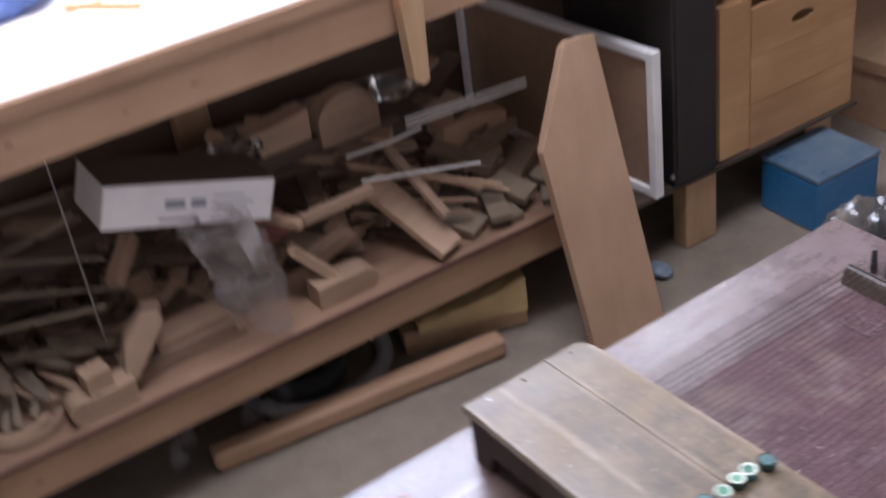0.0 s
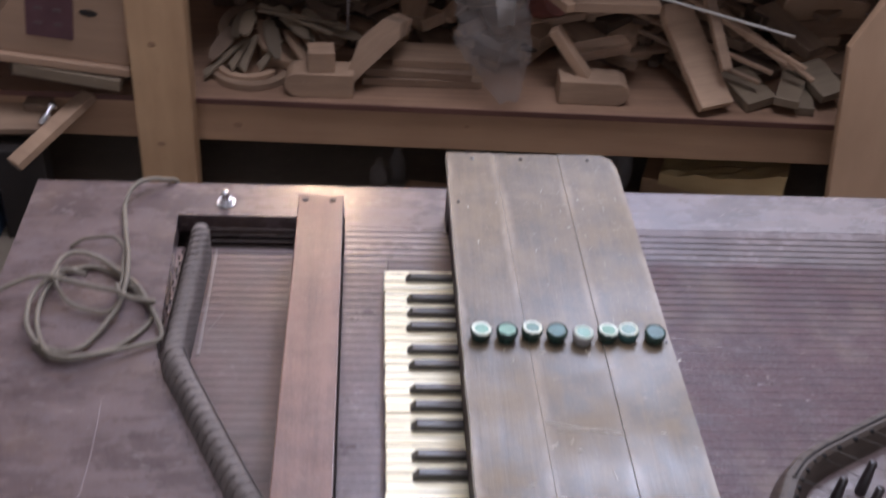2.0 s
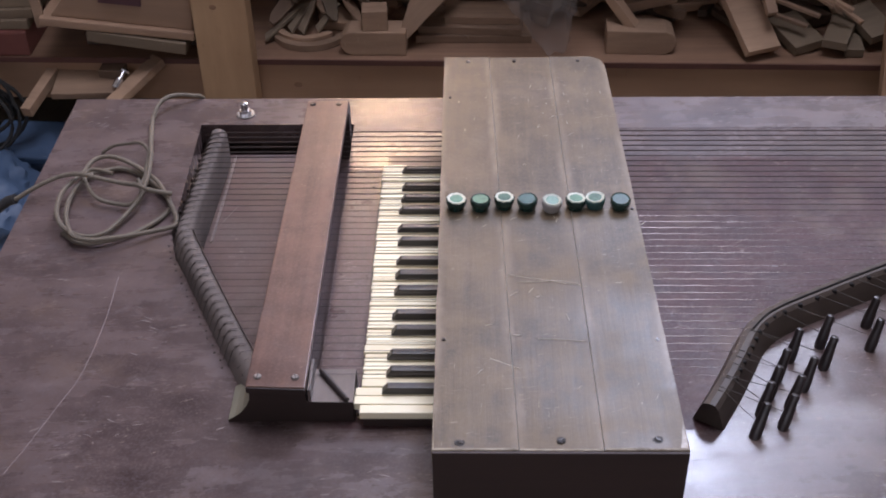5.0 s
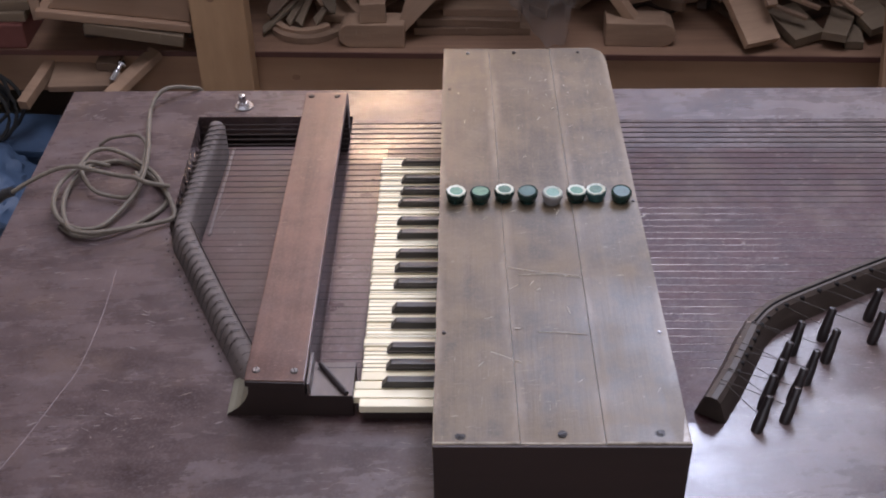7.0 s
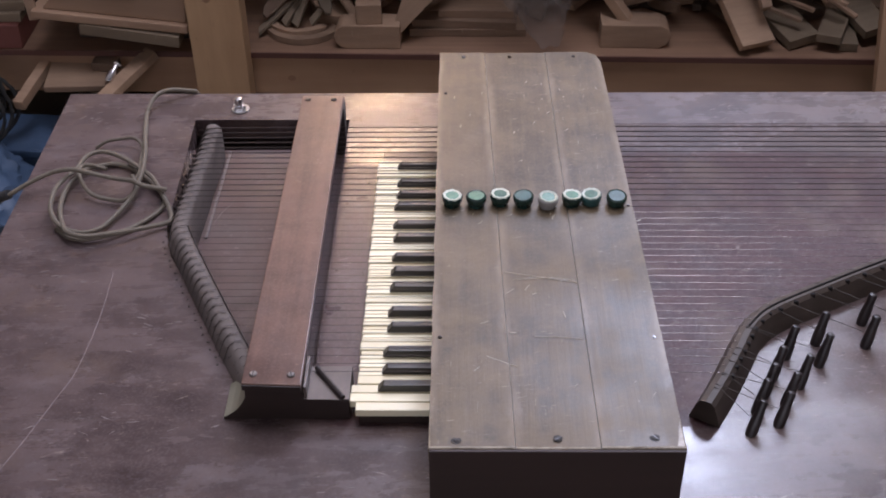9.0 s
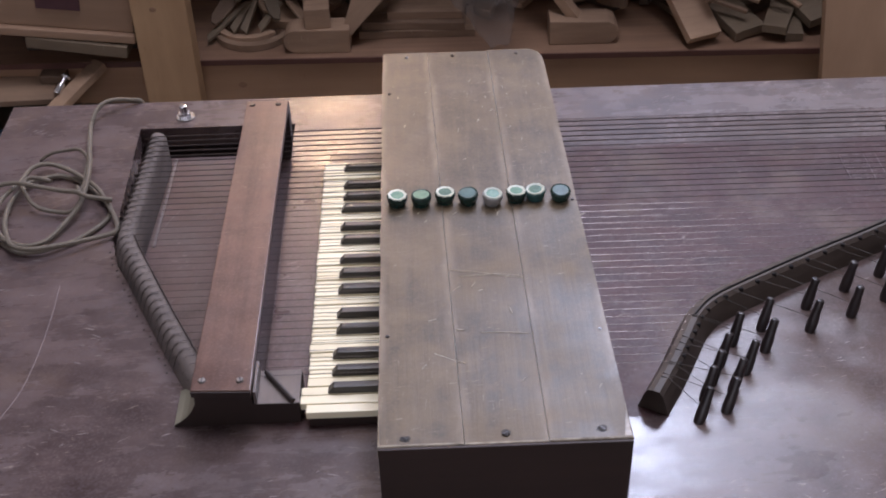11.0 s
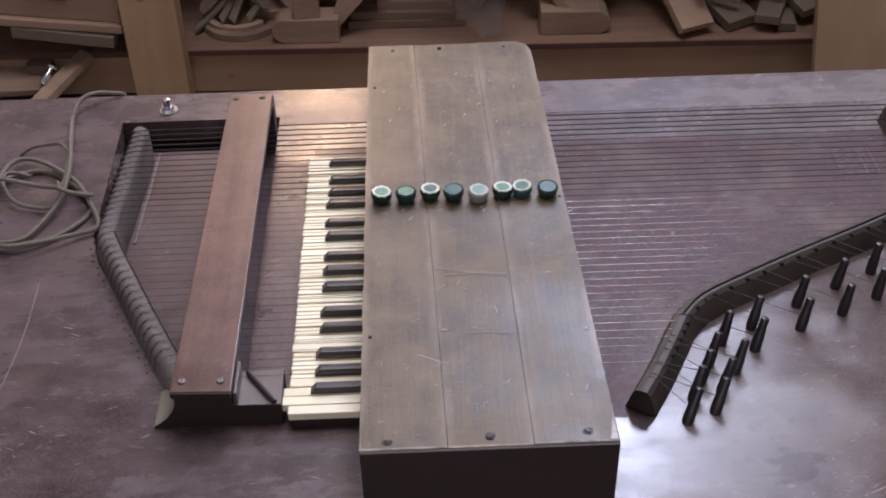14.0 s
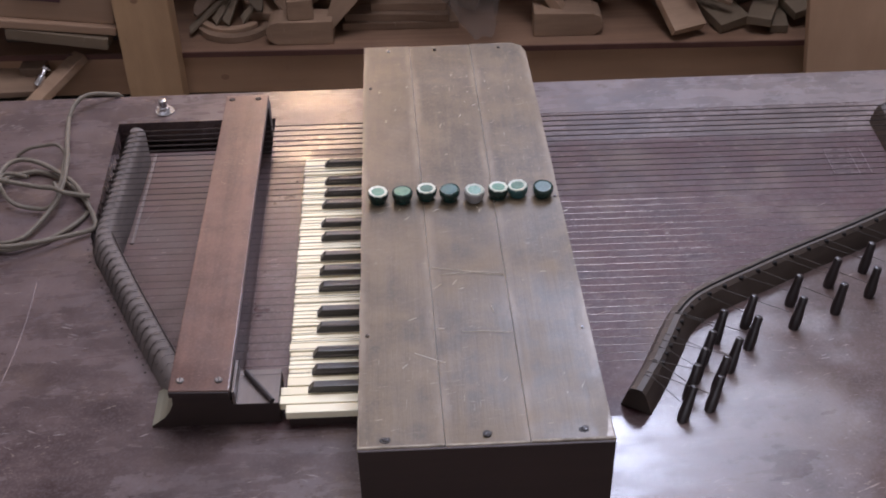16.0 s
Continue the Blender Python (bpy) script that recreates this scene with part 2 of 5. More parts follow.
M_RECESS = varnish("recess_board", (0.038, 0.020, 0.019), (0.088, 0.048, 0.044), (0.080, 0.058, 0.052), (0.13, 0.098, 0.092), 0.40, (4, 45, 45), 0.4, 0.6, (0.30, 0.24, 0.22), 0.1)
M_BRIDGE = material("dark_bridge_wood", (0.028, 0.020, 0.016), (0.082, 0.062, 0.050), (14, 14, 40), 0.55, 0.15, 0.25, (0.20, 0.16, 0.13), 70, spec=0.3)
M_BRIDGE_L = material("dusty_bridge_wood", (0.082, 0.068, 0.063), (0.195, 0.165, 0.153), (18, 18, 40), 0.7, 0.25, 0.3, (0.30, 0.26, 0.24), 70, spec=0.15)
M_WRAP = material("dusty_wire", (0.034, 0.029, 0.026), (0.095, 0.081, 0.071), (90, 90, 90), 0.5, 0.0, metal=0.3)
M_FOOT_TOP = material("dusty_foot_top", (0.062, 0.046, 0.041), (0.150, 0.118, 0.106), (60, 20, 40), 0.42, 0.10, 0.5, (0.24, 0.20, 0.18), 60)
M_LEDGE = material("dusty_strip", (0.11, 0.09, 0.085), (0.18, 0.15, 0.14), (20, 20, 40), 0.45, 0.05)
M_FOOT_LIT = material("lit_foot_end", (0.12, 0.11, 0.08), (0.22, 0.205, 0.155), (30, 30, 30), 0.5, 0.05)
M_PEG = material("black_peg", (0.012, 0.009, 0.009), (0.030, 0.022, 0.022), (30, 30, 30), 0.35, 0.05)
M_STEEL = material("dull_steel", (0.28, 0.28, 0.30), (0.50, 0.50, 0.52), (60, 60, 60), 0.35, 0.05, metal=1.0)
M_DULL = material("tarnished_steel", (0.12, 0.11, 0.105), (0.24, 0.22, 0.21), (90, 90, 90), 0.5, 0.05, metal=1.0)
M_BRIGHT = material("bright_zinc", (0.62, 0.62, 0.64), (0.80, 0.80, 0.82), (60, 60, 60), 0.22, 0.02, metal=1.0)
M_BLACK = material("dull_black_iron", (0.010, 0.009, 0.009), (0.020, 0.017, 0.017), (60, 60, 60), 0.75, 0.05, spec=0.15)
M_WIRE = material("dark_wire", (0.025, 0.018, 0.016), (0.06, 0.045, 0.04), (60, 60, 60), 0.35, 0.0, metal=0.4)
# broken dark and pale along x: dashed glints painted into the wire
M_WIRE_GLINT = material("glinting_wire", (0.045, 0.036, 0.036), (0.34, 0.30, 0.30), (240, 60, 60), 0.24, 0.0, metal=1.0, large=6.0)
M_IVORY = material("yellowed_ivory", (0.70, 0.61, 0.40), (0.88, 0.82, 0.62), (6, 60, 60), 0.32, 0.03, 0.12, (0.45, 0.36, 0.22), 45, tint=0.06)
M_EBONY = material("worn_black_key", (0.012, 0.010, 0.010), (0.035, 0.028, 0.025), (6, 60, 60), 0.33, 0.05, 0.35, (0.12, 0.09, 0.07), 90)
M_GREEN = material("dark_green_enamel", (0.007, 0.019, 0.016), (0.018, 0.046, 0.038), (60, 60, 60), 0.25, 0.05)
M_JADE = material("jade_inlay", (0.014, 0.070, 0.042), (0.105, 0.240, 0.155), (230, 230, 90), 0.34, 0.15, tint=0.3, spec=0.35)
M_TEAL = material("deep_teal_inlay", (0.008, 0.030, 0.032), (0.038, 0.115, 0.108), (150, 150, 90), 0.5, 0.05)
M_RIM = material("pearl_rim", (0.24, 0.28, 0.22), (0.56, 0.58, 0.48), (260, 260, 260), 0.4, 0.15, 0.8, (0.06, 0.14, 0.10), 160)
M_SCRATCH = material("pale_scratch", (0.27, 0.23, 0.175), (0.48, 0.42, 0.33), (300, 300, 60), 0.42, 0.0)
M_FADED = material("faded_print", (0.095, 0.068, 0.068), (0.19, 0.150, 0.148), (300, 300, 60), 0.5, 0.0)
M_SCUFF = material("pale_scuff", (0.16, 0.13, 0.125), (0.28, 0.235, 0.22), (300, 300, 60), 0.5, 0.0)
M_CABLE = material("grey_cable", (0.062, 0.050, 0.037), (0.165, 0.138, 0.104), (260, 260, 260), 0.75, 0.4)
M_PLUG = material("black_plastic", (0.012, 0.012, 0.013), (0.03, 0.03, 0.032), (40, 40, 40), 0.4, 0.03)
M_LABEL = material("faded_label", (0.062, 0.040, 0.040), (0.10, 0.068, 0.068), (60, 60, 60), 0.6, 0.02)
M_LABEL_LINE = material("faded_label_ink", (0.10, 0.070, 0.068), (0.17, 0.125, 0.12), (200, 200, 60), 0.6, 0.02)
M_PINE = material("pine_post", (0.30, 0.178, 0.094), (0.46, 0.30, 0.168), (30, 30, 3), 0.62, 0.12, 0.25, (0.20, 0.10, 0.05), 14, tint=0.08)
M_YELLOW = material("split_yellow_timber", (0.33, 0.225, 0.095), (0.52, 0.385, 0.19), (4, 30, 30), 0.65, 0.25, 0.3, (0.22, 0.13, 0.05), 12)
M_STRIP = material("pale_strip", (0.55, 0.53, 0.50), (0.75, 0.73, 0.70), (60, 60, 60), 0.4, 0.05)
M_RAIL = material("pine_rail", (0.255, 0.146, 0.085), (0.37, 0.228, 0.136), (3, 30, 30), 0.62, 0.12, 0.25, (0.18, 0.085, 0.05), 12)
M_RED_EDGE = material("dark_red_edge", (0.062, 0.022, 0.017), (0.125, 0.052, 0.038), (3, 30, 30), 0.6, 0.1)
M_KNOT = material("knot_wood", (0.20, 0.108, 0.060), (0.29, 0.170, 0.100), (90, 90, 90), 0.6, 0.1)
M_SHELF = material("reddish_shelf", (0.125, 0.066, 0.040), (0.27, 0.160, 0.100), (2, 60, 30), 0.65, 0.12, 0.3, (0.42, 0.30, 0.20), 30)
M_SCRAP = material("offcut_wood", (0.155, 0.097, 0.063), (0.335, 0.222, 0.146), (5, 38, 38), 0.68, 0.15, 0.2, (0.55, 0.45, 0.32), 40, tint=0.38)
# dark wood, also the shade-toned copy of the heaped offcuts
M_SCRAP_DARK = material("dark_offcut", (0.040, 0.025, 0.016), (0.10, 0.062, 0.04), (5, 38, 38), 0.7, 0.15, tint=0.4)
M_DUSTY = material("dusty_wood", (0.11, 0.078, 0.050), (0.20, 0.150, 0.100), (6, 38, 38), 0.75, 0.15, 0.2, (0.42, 0.36, 0.27), 40, tint=0.2)
M_CASE = material("brown_case_wood", (0.23, 0.145, 0.092), (0.34, 0.218, 0.143), (3, 30, 30), 0.6, 0.1)
M_BOARD = material("beech_board", (0.305, 0.188, 0.113), (0.41, 0.265, 0.168), (25, 25, 3), 0.55, 0.06, 0.1, (0.32, 0.19, 0.12), 20)
M_CRATE = material("orange_pine", (0.25, 0.128, 0.054), (0.40, 0.232, 0.110), (3, 30, 30), 0.5, 0.10, 0.2, (0.25, 0.11, 0.05), 9)
M_DARK = material("dark_panel", (0.012, 0.0095, 0.0085), (0.028, 0.022, 0.020), (10, 10, 10), 0.6, 0.05, spec=0.3)
M_WHITE = material("white_paint", (0.62, 0.60, 0.58), (0.78, 0.76, 0.74), (20, 20, 20), 0.5, 0.05, 0.15, (0.4, 0.37, 0.34), 30)
M_CARTON = material("white_carton", (0.62, 0.58, 0.57), (0.75, 0.71, 0.70), (15, 15, 15), 0.6, 0.05)
M_PRINT = material("grey_print", (0.20, 0.20, 0.23), (0.30, 0.30, 0.33), (30, 30, 30), 0.7, 0.0)
M_PAPER = material("white_paper", (0.74, 0.73, 0.72), (0.82, 0.81, 0.80), (8, 8, 8), 0.7, 0.05)
M_BLUE = material("blue_plastic", (0.012, 0.080, 0.19), (0.028, 0.14, 0.29), (15, 15, 15), 0.38, 0.05, 0.5, (0.22, 0.32, 0.42), 30)
M_BLUE_LID = material("dusty_blue_lid", (0.040, 0.088, 0.150), (0.150, 0.190, 0.225), (15, 15, 15), 0.30, 0.05, 0.5, (0.26, 0.28, 0.30), 30)
M_BLUE_DARK = material("dark_blue_sack", (0.030, 0.056, 0.105), (0.066, 0.110, 0.190), (25, 25, 25), 0.5, 0.2, 0.35, (0.22, 0.24, 0.26), 20)
M_PALEBLUE = material("pale_blue_film", (0.085, 0.115, 0.15), (0.19, 0.23, 0.27), (40, 40, 40), 0.4, 0.3)
M_SACK = material("dark_crumpled_film", (0.020, 0.019, 0.018), (0.085, 0.080, 0.076), (30, 30, 30), 0.26, 0.5, 0.6, (0.4, 0.4, 0.4), 25)
M_BLUE_CLOTH = material("blue_cloth", (0.05, 0.10, 0.30), (0.12, 0.19, 0.45), (60, 60, 60), 0.8, 0.3)
M_PENCIL = material("orange_pencil", (0.55, 0.24, 0.12), (0.68, 0.34, 0.20), (40, 40, 40), 0.5, 0.03)
M_CONCRETE = material("dusty_concrete", (0.122, 0.096, 0.070), (0.215, 0.174, 0.132), (14, 14, 14), 0.78, 0.15, 0.35, (0.42, 0.37, 0.31), 22, large=0.5)
M_PLASTER = material("grey_plaster", (0.26, 0.24, 0.22), (0.38, 0.355, 0.33), (9, 9, 9), 0.85, 0.15)
M_RED = material("faded_red", (0.11, 0.032, 0.026), (0.18, 0.062, 0.048), (25, 25, 25), 0.6, 0.1)
M_PURPLE = material("purple_label", (0.060, 0.022, 0.028), (0.10, 0.042, 0.05), (25, 25, 25), 0.5, 0.03)
M_RUBBER = material("black_rubber", (0.012, 0.012, 0.012), (0.03, 0.03, 0.03), (25, 25, 25), 0.6, 0.15)
M_GREY = material("grey_plastic", (0.16, 0.15, 0.145), (0.28, 0.265, 0.255), (25, 25, 25), 0.5, 0.05)


def clear_material(name, colour, rough, alpha):
    m = bpy.data.materials.new(name)
    m.use_nodes = True
    b = m.node_tree.nodes["Principled BSDF"]
    b.inputs["Base Color"].default_value = (*colour, 1)
    b.inputs["Roughness"].default_value = rough
    b.inputs["Alpha"].default_value = alpha
    return m


M_FILM = clear_material("cloudy_plastic_film", (0.34, 0.30, 0.28), 0.2, 0.18)
M_MILKY = clear_material("milky_film", (0.36, 0.33, 0.31), 0.3, 0.40)
M_GLASS = bpy.data.materials.new("clear_glass")
M_GLASS.use_nodes = True
M_GLASS.node_tree.nodes["Principled BSDF"].inputs["Transmission Weight"].default_value = 1.0
M_GLASS.node_tree.nodes["Principled BSDF"].inputs["Roughness"].default_value = 0.05

# ---- mesh helpers ----


def finish(bm, name, smooth=False):
    bmesh.ops.recalc_face_normals(bm, faces=bm.faces)
    me = bpy.data.meshes.new(name)
    bm.to_mesh(me)
    bm.free()
    if smooth:
        for p in me.polygons:
            p.use_smooth = True
        me.set_sharp_from_angle(angle=radians(38))
    return me


def part(name, bm, mat, parent=None, label="", smooth=False):
    """One mesh object out of a bmesh, under a thing or a part when a parent is given."""
    me = finish(bm, name, smooth)
    me.materials.append(mat)
    ob = new(name, me)
    if parent is not None:
        ob.parent = parent
    if label:
        tagged(ob, label)
    return ob


def shared(name, me, m, parent=None, label=""):
    ob = new(name, me)
    ob.matrix_basis = m
    if parent is not None:
        ob.parent = parent
    if label:
        tagged(ob, label)
    return ob


def thing(name, label, category, group="", place=None, kind=""):
    ob = new(name)
    ob.empty_display_size = 0.05
    if place is not None:
        ob.matrix_basis = place
    return tagged(ob, label, category, group, kind)


def bevel(bm, r, seg=2):
    if r > 0:
        bmesh.ops.bevel(bm, geom=list(bm.edges), offset=r, segments=seg, affect="EDGES", profile=0.6)
    return bm


def box(x0, x1, y0, y1, z0, z1, r=0.0015, seg=2):
    bm = bmesh.new()
    bmesh.ops.create_cube(bm, size=1, matrix=Matrix.LocRotScale(((x0 + x1) / 2, (y0 + y1) / 2, (z0 + z1) / 2), None, (x1 - x0, y1 - y0, z1 - z0)))
    return bevel(bm, r, seg)


def prism(points, z0, z1, r=0.0, seg=2, top=None):
    """A polygon in the plan drawn up from z0 to z1 (or to the heights that top gives)."""
    bm = bmesh.new()
    lo = [bm.verts.new((x, y, z0)) for x, y in points]
    hi = [bm.verts.new((x, y, top(x, y) if top else z1)) for x, y in points]
    n = len(points)
    bm.faces.new(lo[::-1])
    bm.faces.new(hi)
    for i in range(n):
        bm.faces.new((lo[i], lo[(i + 1) % n], hi[(i + 1) % n], hi[i]))
    return bevel(bm, r, seg)


def sweep(points, profile, closed=True, up=Vector((0, 0, 1)), caps=True):
    """A profile (side, up) drawn along a path."""
    bm = bmesh.new()
    pts = [Vector(p) for p in points]
    rings = []
    for i, p in enumerate(pts):
        d = (pts[min(i + 1, len(pts) - 1)] - pts[max(i - 1, 0)]).normalized()
        side = d.cross(up).normalized()
        if side.length < 0.5:
            side = Vector((1, 0, 0))
        u = side.cross(d).normalized()
        rings.append([bm.verts.new(p + side * a + u * b) for a, b in profile])
    k = len(profile)
    for a, b in zip(rings, rings[1:]):
        for j in range(k if closed else k - 1):
            bm.faces.new((a[j], a[(j + 1) % k], b[(j + 1) % k], b[j]))
    if caps and closed:
        bm.faces.new(rings[0][::-1])
        bm.faces.new(rings[-1])
    return bm


def ring(r, n=8):
    return [(r * math.cos(2 * math.pi * i / n), r * math.sin(2 * math.pi * i / n)) for i in range(n)]


def smooth_path(points, steps=8):
    """Catmull-Rom through the points."""
    pts = [Vector(p) for p in points]
    pts = [2 * pts[0] - pts[1]] + pts + [2 * pts[-1] - pts[-2]]
    out = []
    for a, b, c, d in zip(pts, pts[1:], pts[2:], pts[3:]):
        for i in range(steps):
            t = i / steps
            out.append(0.5 * ((2 * b) + (c - a) * t + (2 * a - 5 * b + 4 * c - d) * t * t + (3 * b - a - 3 * c + d) * t ** 3))
    out.append(pts[-2])
    return out


def lathe(profile, n=20, jag=0.0, rnd=None):
    """(radius, height) pairs turned round z."""
    bm = bmesh.new()
    rings = []
    for r, z in profile:
        rings.append([bm.verts.new((r * math.cos(2 * math.pi * i / n), r * math.sin(2 * math.pi * i / n), z)) for i in range(n)])
    for a, b in zip(rings, rings[1:]):
        for i in range(n):
            bm.faces.new((a[i], a[(i + 1) % n], b[(i + 1) % n], b[i]))
    bm.faces.new(rings[0][::-1])
    bm.faces.new(rings[-1])
    return bm


def move(bm, m):
    bmesh.ops.transform(bm, matrix=m, verts=bm.verts)
    return bm


def slab_with_hole(outer, holes, z0, z1):
    """A board with polygonal holes right through it."""
    bm = bmesh.new()
    loops = [outer] + holes
    for z in (z0, z1):
        edges = []
        for loop in loops:
            vs = [bm.verts.new((x, y, z)) for x, y in loop]
            edges += [bm.edges.new((a, b)) for a, b in zip(vs, vs[1:] + vs[:1])]
        bmesh.ops.triangle_fill(bm, use_beauty=True, edges=edges)
    bm.verts.ensure_lookup_table()
    total, off = sum(len(q) for q in loops), 0
    for loop in loops:
        m = len(loop)
        for i in range(m):
            a, b = off + i, off + (i + 1) % m
            bm.faces.new((bm.verts[a], bm.verts[b], bm.verts[total + b], bm.verts[total + a]))
        off += m
    return bm


rng = random.Random(7)

# ---- the room ----
ROOM = (-2.4, 3.4, -2.4, 2.36, 4.0)


def room():
    x0, x1, y0, y1, h = ROOM
    w = 0.2
    tagged(part("floor", box(x0 - w, x1 + w, y0 - w, y1 + w, -0.15, 0.0, 0), M_CONCRETE), "dusty grey-brown concrete workshop floor", "floor", kind="structure")
    # ceiling opening added for the assumed skylight
    hole = [(-0.65, 0.35), (1.05, 0.35), (1.05, 1.55), (-0.65, 1.55)]
    bm = slab_with_hole([(x0 - w, y0 - w), (x1 + w, y0 - w), (x1 + w, y1 + w), (x0 - w, y1 + w)], [hole], h, h + 0.15)
    tagged(part("ceiling", bm, M_PLASTER), "grey plaster workshop ceiling with an assumed skylight", "ceiling", kind="structure")
    tagged(part("wall_west", box(x0 - w, x0, y0, y1, 0, h, 0), M_PLASTER), "grey plaster side wall", "wall", kind="structure")
    tagged(part("wall_east", box(x1, x1 + w, y0, y1, 0, h, 0), M_PLASTER), "grey plaster side wall", "wall", kind="structure")
    # opening added for the fill light; no window is known here
    sx0, sx1, sz0, sz1 = -1.7, 0.5, 1.1, 2.4
    bm = bmesh.new()
    for a in ((x0 - w, sx0, 0, h), (sx1, x1 + w, 0, h), (sx0, sx1, 0, sz0), (sx0, sx1, sz1, h)):
        bmesh.ops.create_cube(bm, size=1, matrix=Matrix.LocRotScale(((a[0] + a[1]) / 2, y0 - w / 2, (a[2] + a[3]) / 2), None, (a[1] - a[0], w, a[3] - a[2])))
    tagged(part("wall_south", bm, M_PLASTER), "grey plaster wall with an assumed window, facing the bench", "wall", kind="structure")
    win = thing("assumed_window", "assumed unseen white-framed window facing the bench", "window", kind="structure")
    for a in ((sx0, sx0 + 0.05, sz0, sz1), (sx1 - 0.05, sx1, sz0, sz1), (sx0 + 0.05, sx1 - 0.05, sz0, sz0 + 0.05), (sx0 + 0.05, sx1 - 0.05, sz1 - 0.05, sz1)):
        part("window_frame", box(a[0], a[1], y0 - 0.1, y0 - 0.05, a[2], a[3], 0.003), M_WHITE, win)
    # the north wall with the window over the bench
    wx0, wx1, wz0, wz1 = -0.58, 1.62, 1.93, 3.82
    vx0, vx1, vz0, vz1 = 1.71, 2.41, 2.19, 3.13
    bm = bmesh.new()
    for a in ((x0 - w, wx0, 0, h), (vx1, x1 + w, 0, h), (wx1, vx0, 0, h), (wx0, wx1, 0, wz0), (vx0, vx1, 0, vz0), (wx0, wx1, wz1, h), (vx0, vx1, vz1, h), (wx0, 0.42, 3.06, wz1), (0.98, wx1, 3.06, wz1), (0.42, 0.98, 3.06, 3.14)):
        bmesh.ops.create_cube(bm, size=1, matrix=Matrix.LocRotScale(((a[0] + a[1]) / 2, y1 + w / 2, (a[2] + a[3]) / 2), None, (a[1] - a[0], w, a[3] - a[2])))
    tagged(part("wall_north", bm, M_PLASTER), "grey plaster wall with a tall and a low window over the bench", "wall", kind="structure")
    win = thing("window_1", "tall white-framed window above the workbench", "window", kind="structure")
    for a in ((wx0, wx0 + 0.03, wz0, 3.06), (wx1 - 0.03, wx1, wz0, 3.06), (0.42, 0.44, 3.14, wz1), (0.96, 0.98, 3.14, wz1), (wx0 + 0.03, wx1 - 0.03, wz0, wz0 + 0.03), (0.44, 0.96, wz1 - 0.03, wz1), (0.385, 0.415, wz0 + 0.03, 3.06), (0.925, 0.955, wz0 + 0.03, 3.06), (0.955, wx1 - 0.03, 2.72, 2.75)):
        part("window_frame", box(a[0], a[1], y1 + 0.08, y1 + 0.13, a[2], a[3], 0.003), M_WHITE, win)
    win = thing("window_3", "low white-framed window above the workbench", "window", kind="structure")
    for a in ((vx0, vx0 + 0.04, vz0, vz1), (vx1 - 0.04, vx1, vz0, vz1), (vx0 + 0.04, vx1 - 0.04, vz0, vz0 + 0.04), (vx0 + 0.04, vx1 - 0.04, vz1 - 0.04, vz1)):
        part("window_frame", box(a[0], a[1], y1 + 0.08, y1 + 0.13, a[2], a[3], 0.003), M_WHITE, win)


room()

# ---- the workbench with its shelf ----


def front(x, d=0.0):
    """The bench's front line, d metres behind it."""
    return 1.595 - 0.03 * x + d


TURN_B = math.degrees(math.atan(-0.03))


def along(bm):
    """From bench coordinates (front at y = 0) to the room."""
    return move(bm, pose(0, 1.595, 0, 0, 0, TURN_B))


def workbench():
    wb = thing("workbench", "long pine workbench with a cluttered lower shelf", "workbench")
    part("tabletop", along(box(-1.9, 2.9, -0.004, 0.66, 0.925, 0.957, 0.003)), M_RAIL, wb)
    part("apron", along(box(-1.9, 1.02, 0.004, 0.05, 0.832, 0.924, 0.003)), M_RAIL, wb, "knotty pine front beam")
    part("shelf_rail", along(box(-1.9, 1.02, 0.004, 0.05, 0.190, 0.278, 0.003)), M_RAIL, wb, "knotty pine lower rail")
    part("shelf_board", along(box(-1.9, 1.02, -0.002, 0.70, 0.2785, 0.292, 0.002)), M_SHELF, wb, "reddish-edged shelf board")
    part("edge_strip", along(box(-1.9, 1.02, -0.0052, -0.0024, 0.2795, 0.2915, 0.0006)), M_RED_EDGE, wb, "dark red shelf edge")
    for x, h, r in ((0.145, 0.876, 0.007), (-0.185, 0.884, 0.006), (0.015, 0.868, 0.005), (-0.335, 0.228, 0.007), (0.12, 0.246, 0.004)):
        knot = lathe([(r, 0.0), (r * 0.9, 0.0006), (r * 0.3, 0.0008)], 12)
        part("knot", along(move(knot, pose(x, 0.0042, h, 90, 0, 0) @ Matrix.Diagonal((1.3, 1.0, 1.0, 1.0)))), M_KNOT, wb, "dark brown knot")
    for h in (0.212, 0.431):
        part("knot", along(move(lathe([(0.006, 0.0), (0.005, 0.0006), (0.002, 0.0008)], 12), pose(-0.478, -0.0498, h, 90, 0, 0) @ Matrix.Diagonal((1.3, 1.0, 1.0, 1.0)))), M_KNOT, wb, "brown knot")
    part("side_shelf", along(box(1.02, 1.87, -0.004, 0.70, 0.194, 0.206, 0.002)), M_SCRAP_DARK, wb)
    part("leg", along(box(-0.522, -0.413, -0.050, 0.002, 0.0, 0.90, 0.004)), M_PINE, wb, "square pine post")
    part("leg", along(box(1.285, 1.385, 0.01, 0.06, 0.0, 0.1935, 0.004)), M_PINE, wb, "square pine post")
    for x0, x1 in ((-1.6, -1.5), (1.75, 1.85)):
        part("leg", along(box(x0, x1, 0.06, 0.16, 0.0, 0.1935 if x0 > 0 else 0.27, 0.004)), M_PINE, wb)
    for x0 in (-1.6, 0.3, 1.75):
        part("back_leg", along(box(x0, x0 + 0.09, 0.71, 0.755, 0.0, 0.92, 0.004)), M_PINE, wb)
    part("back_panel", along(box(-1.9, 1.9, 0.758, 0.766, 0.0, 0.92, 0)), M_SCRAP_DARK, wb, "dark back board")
    return wb


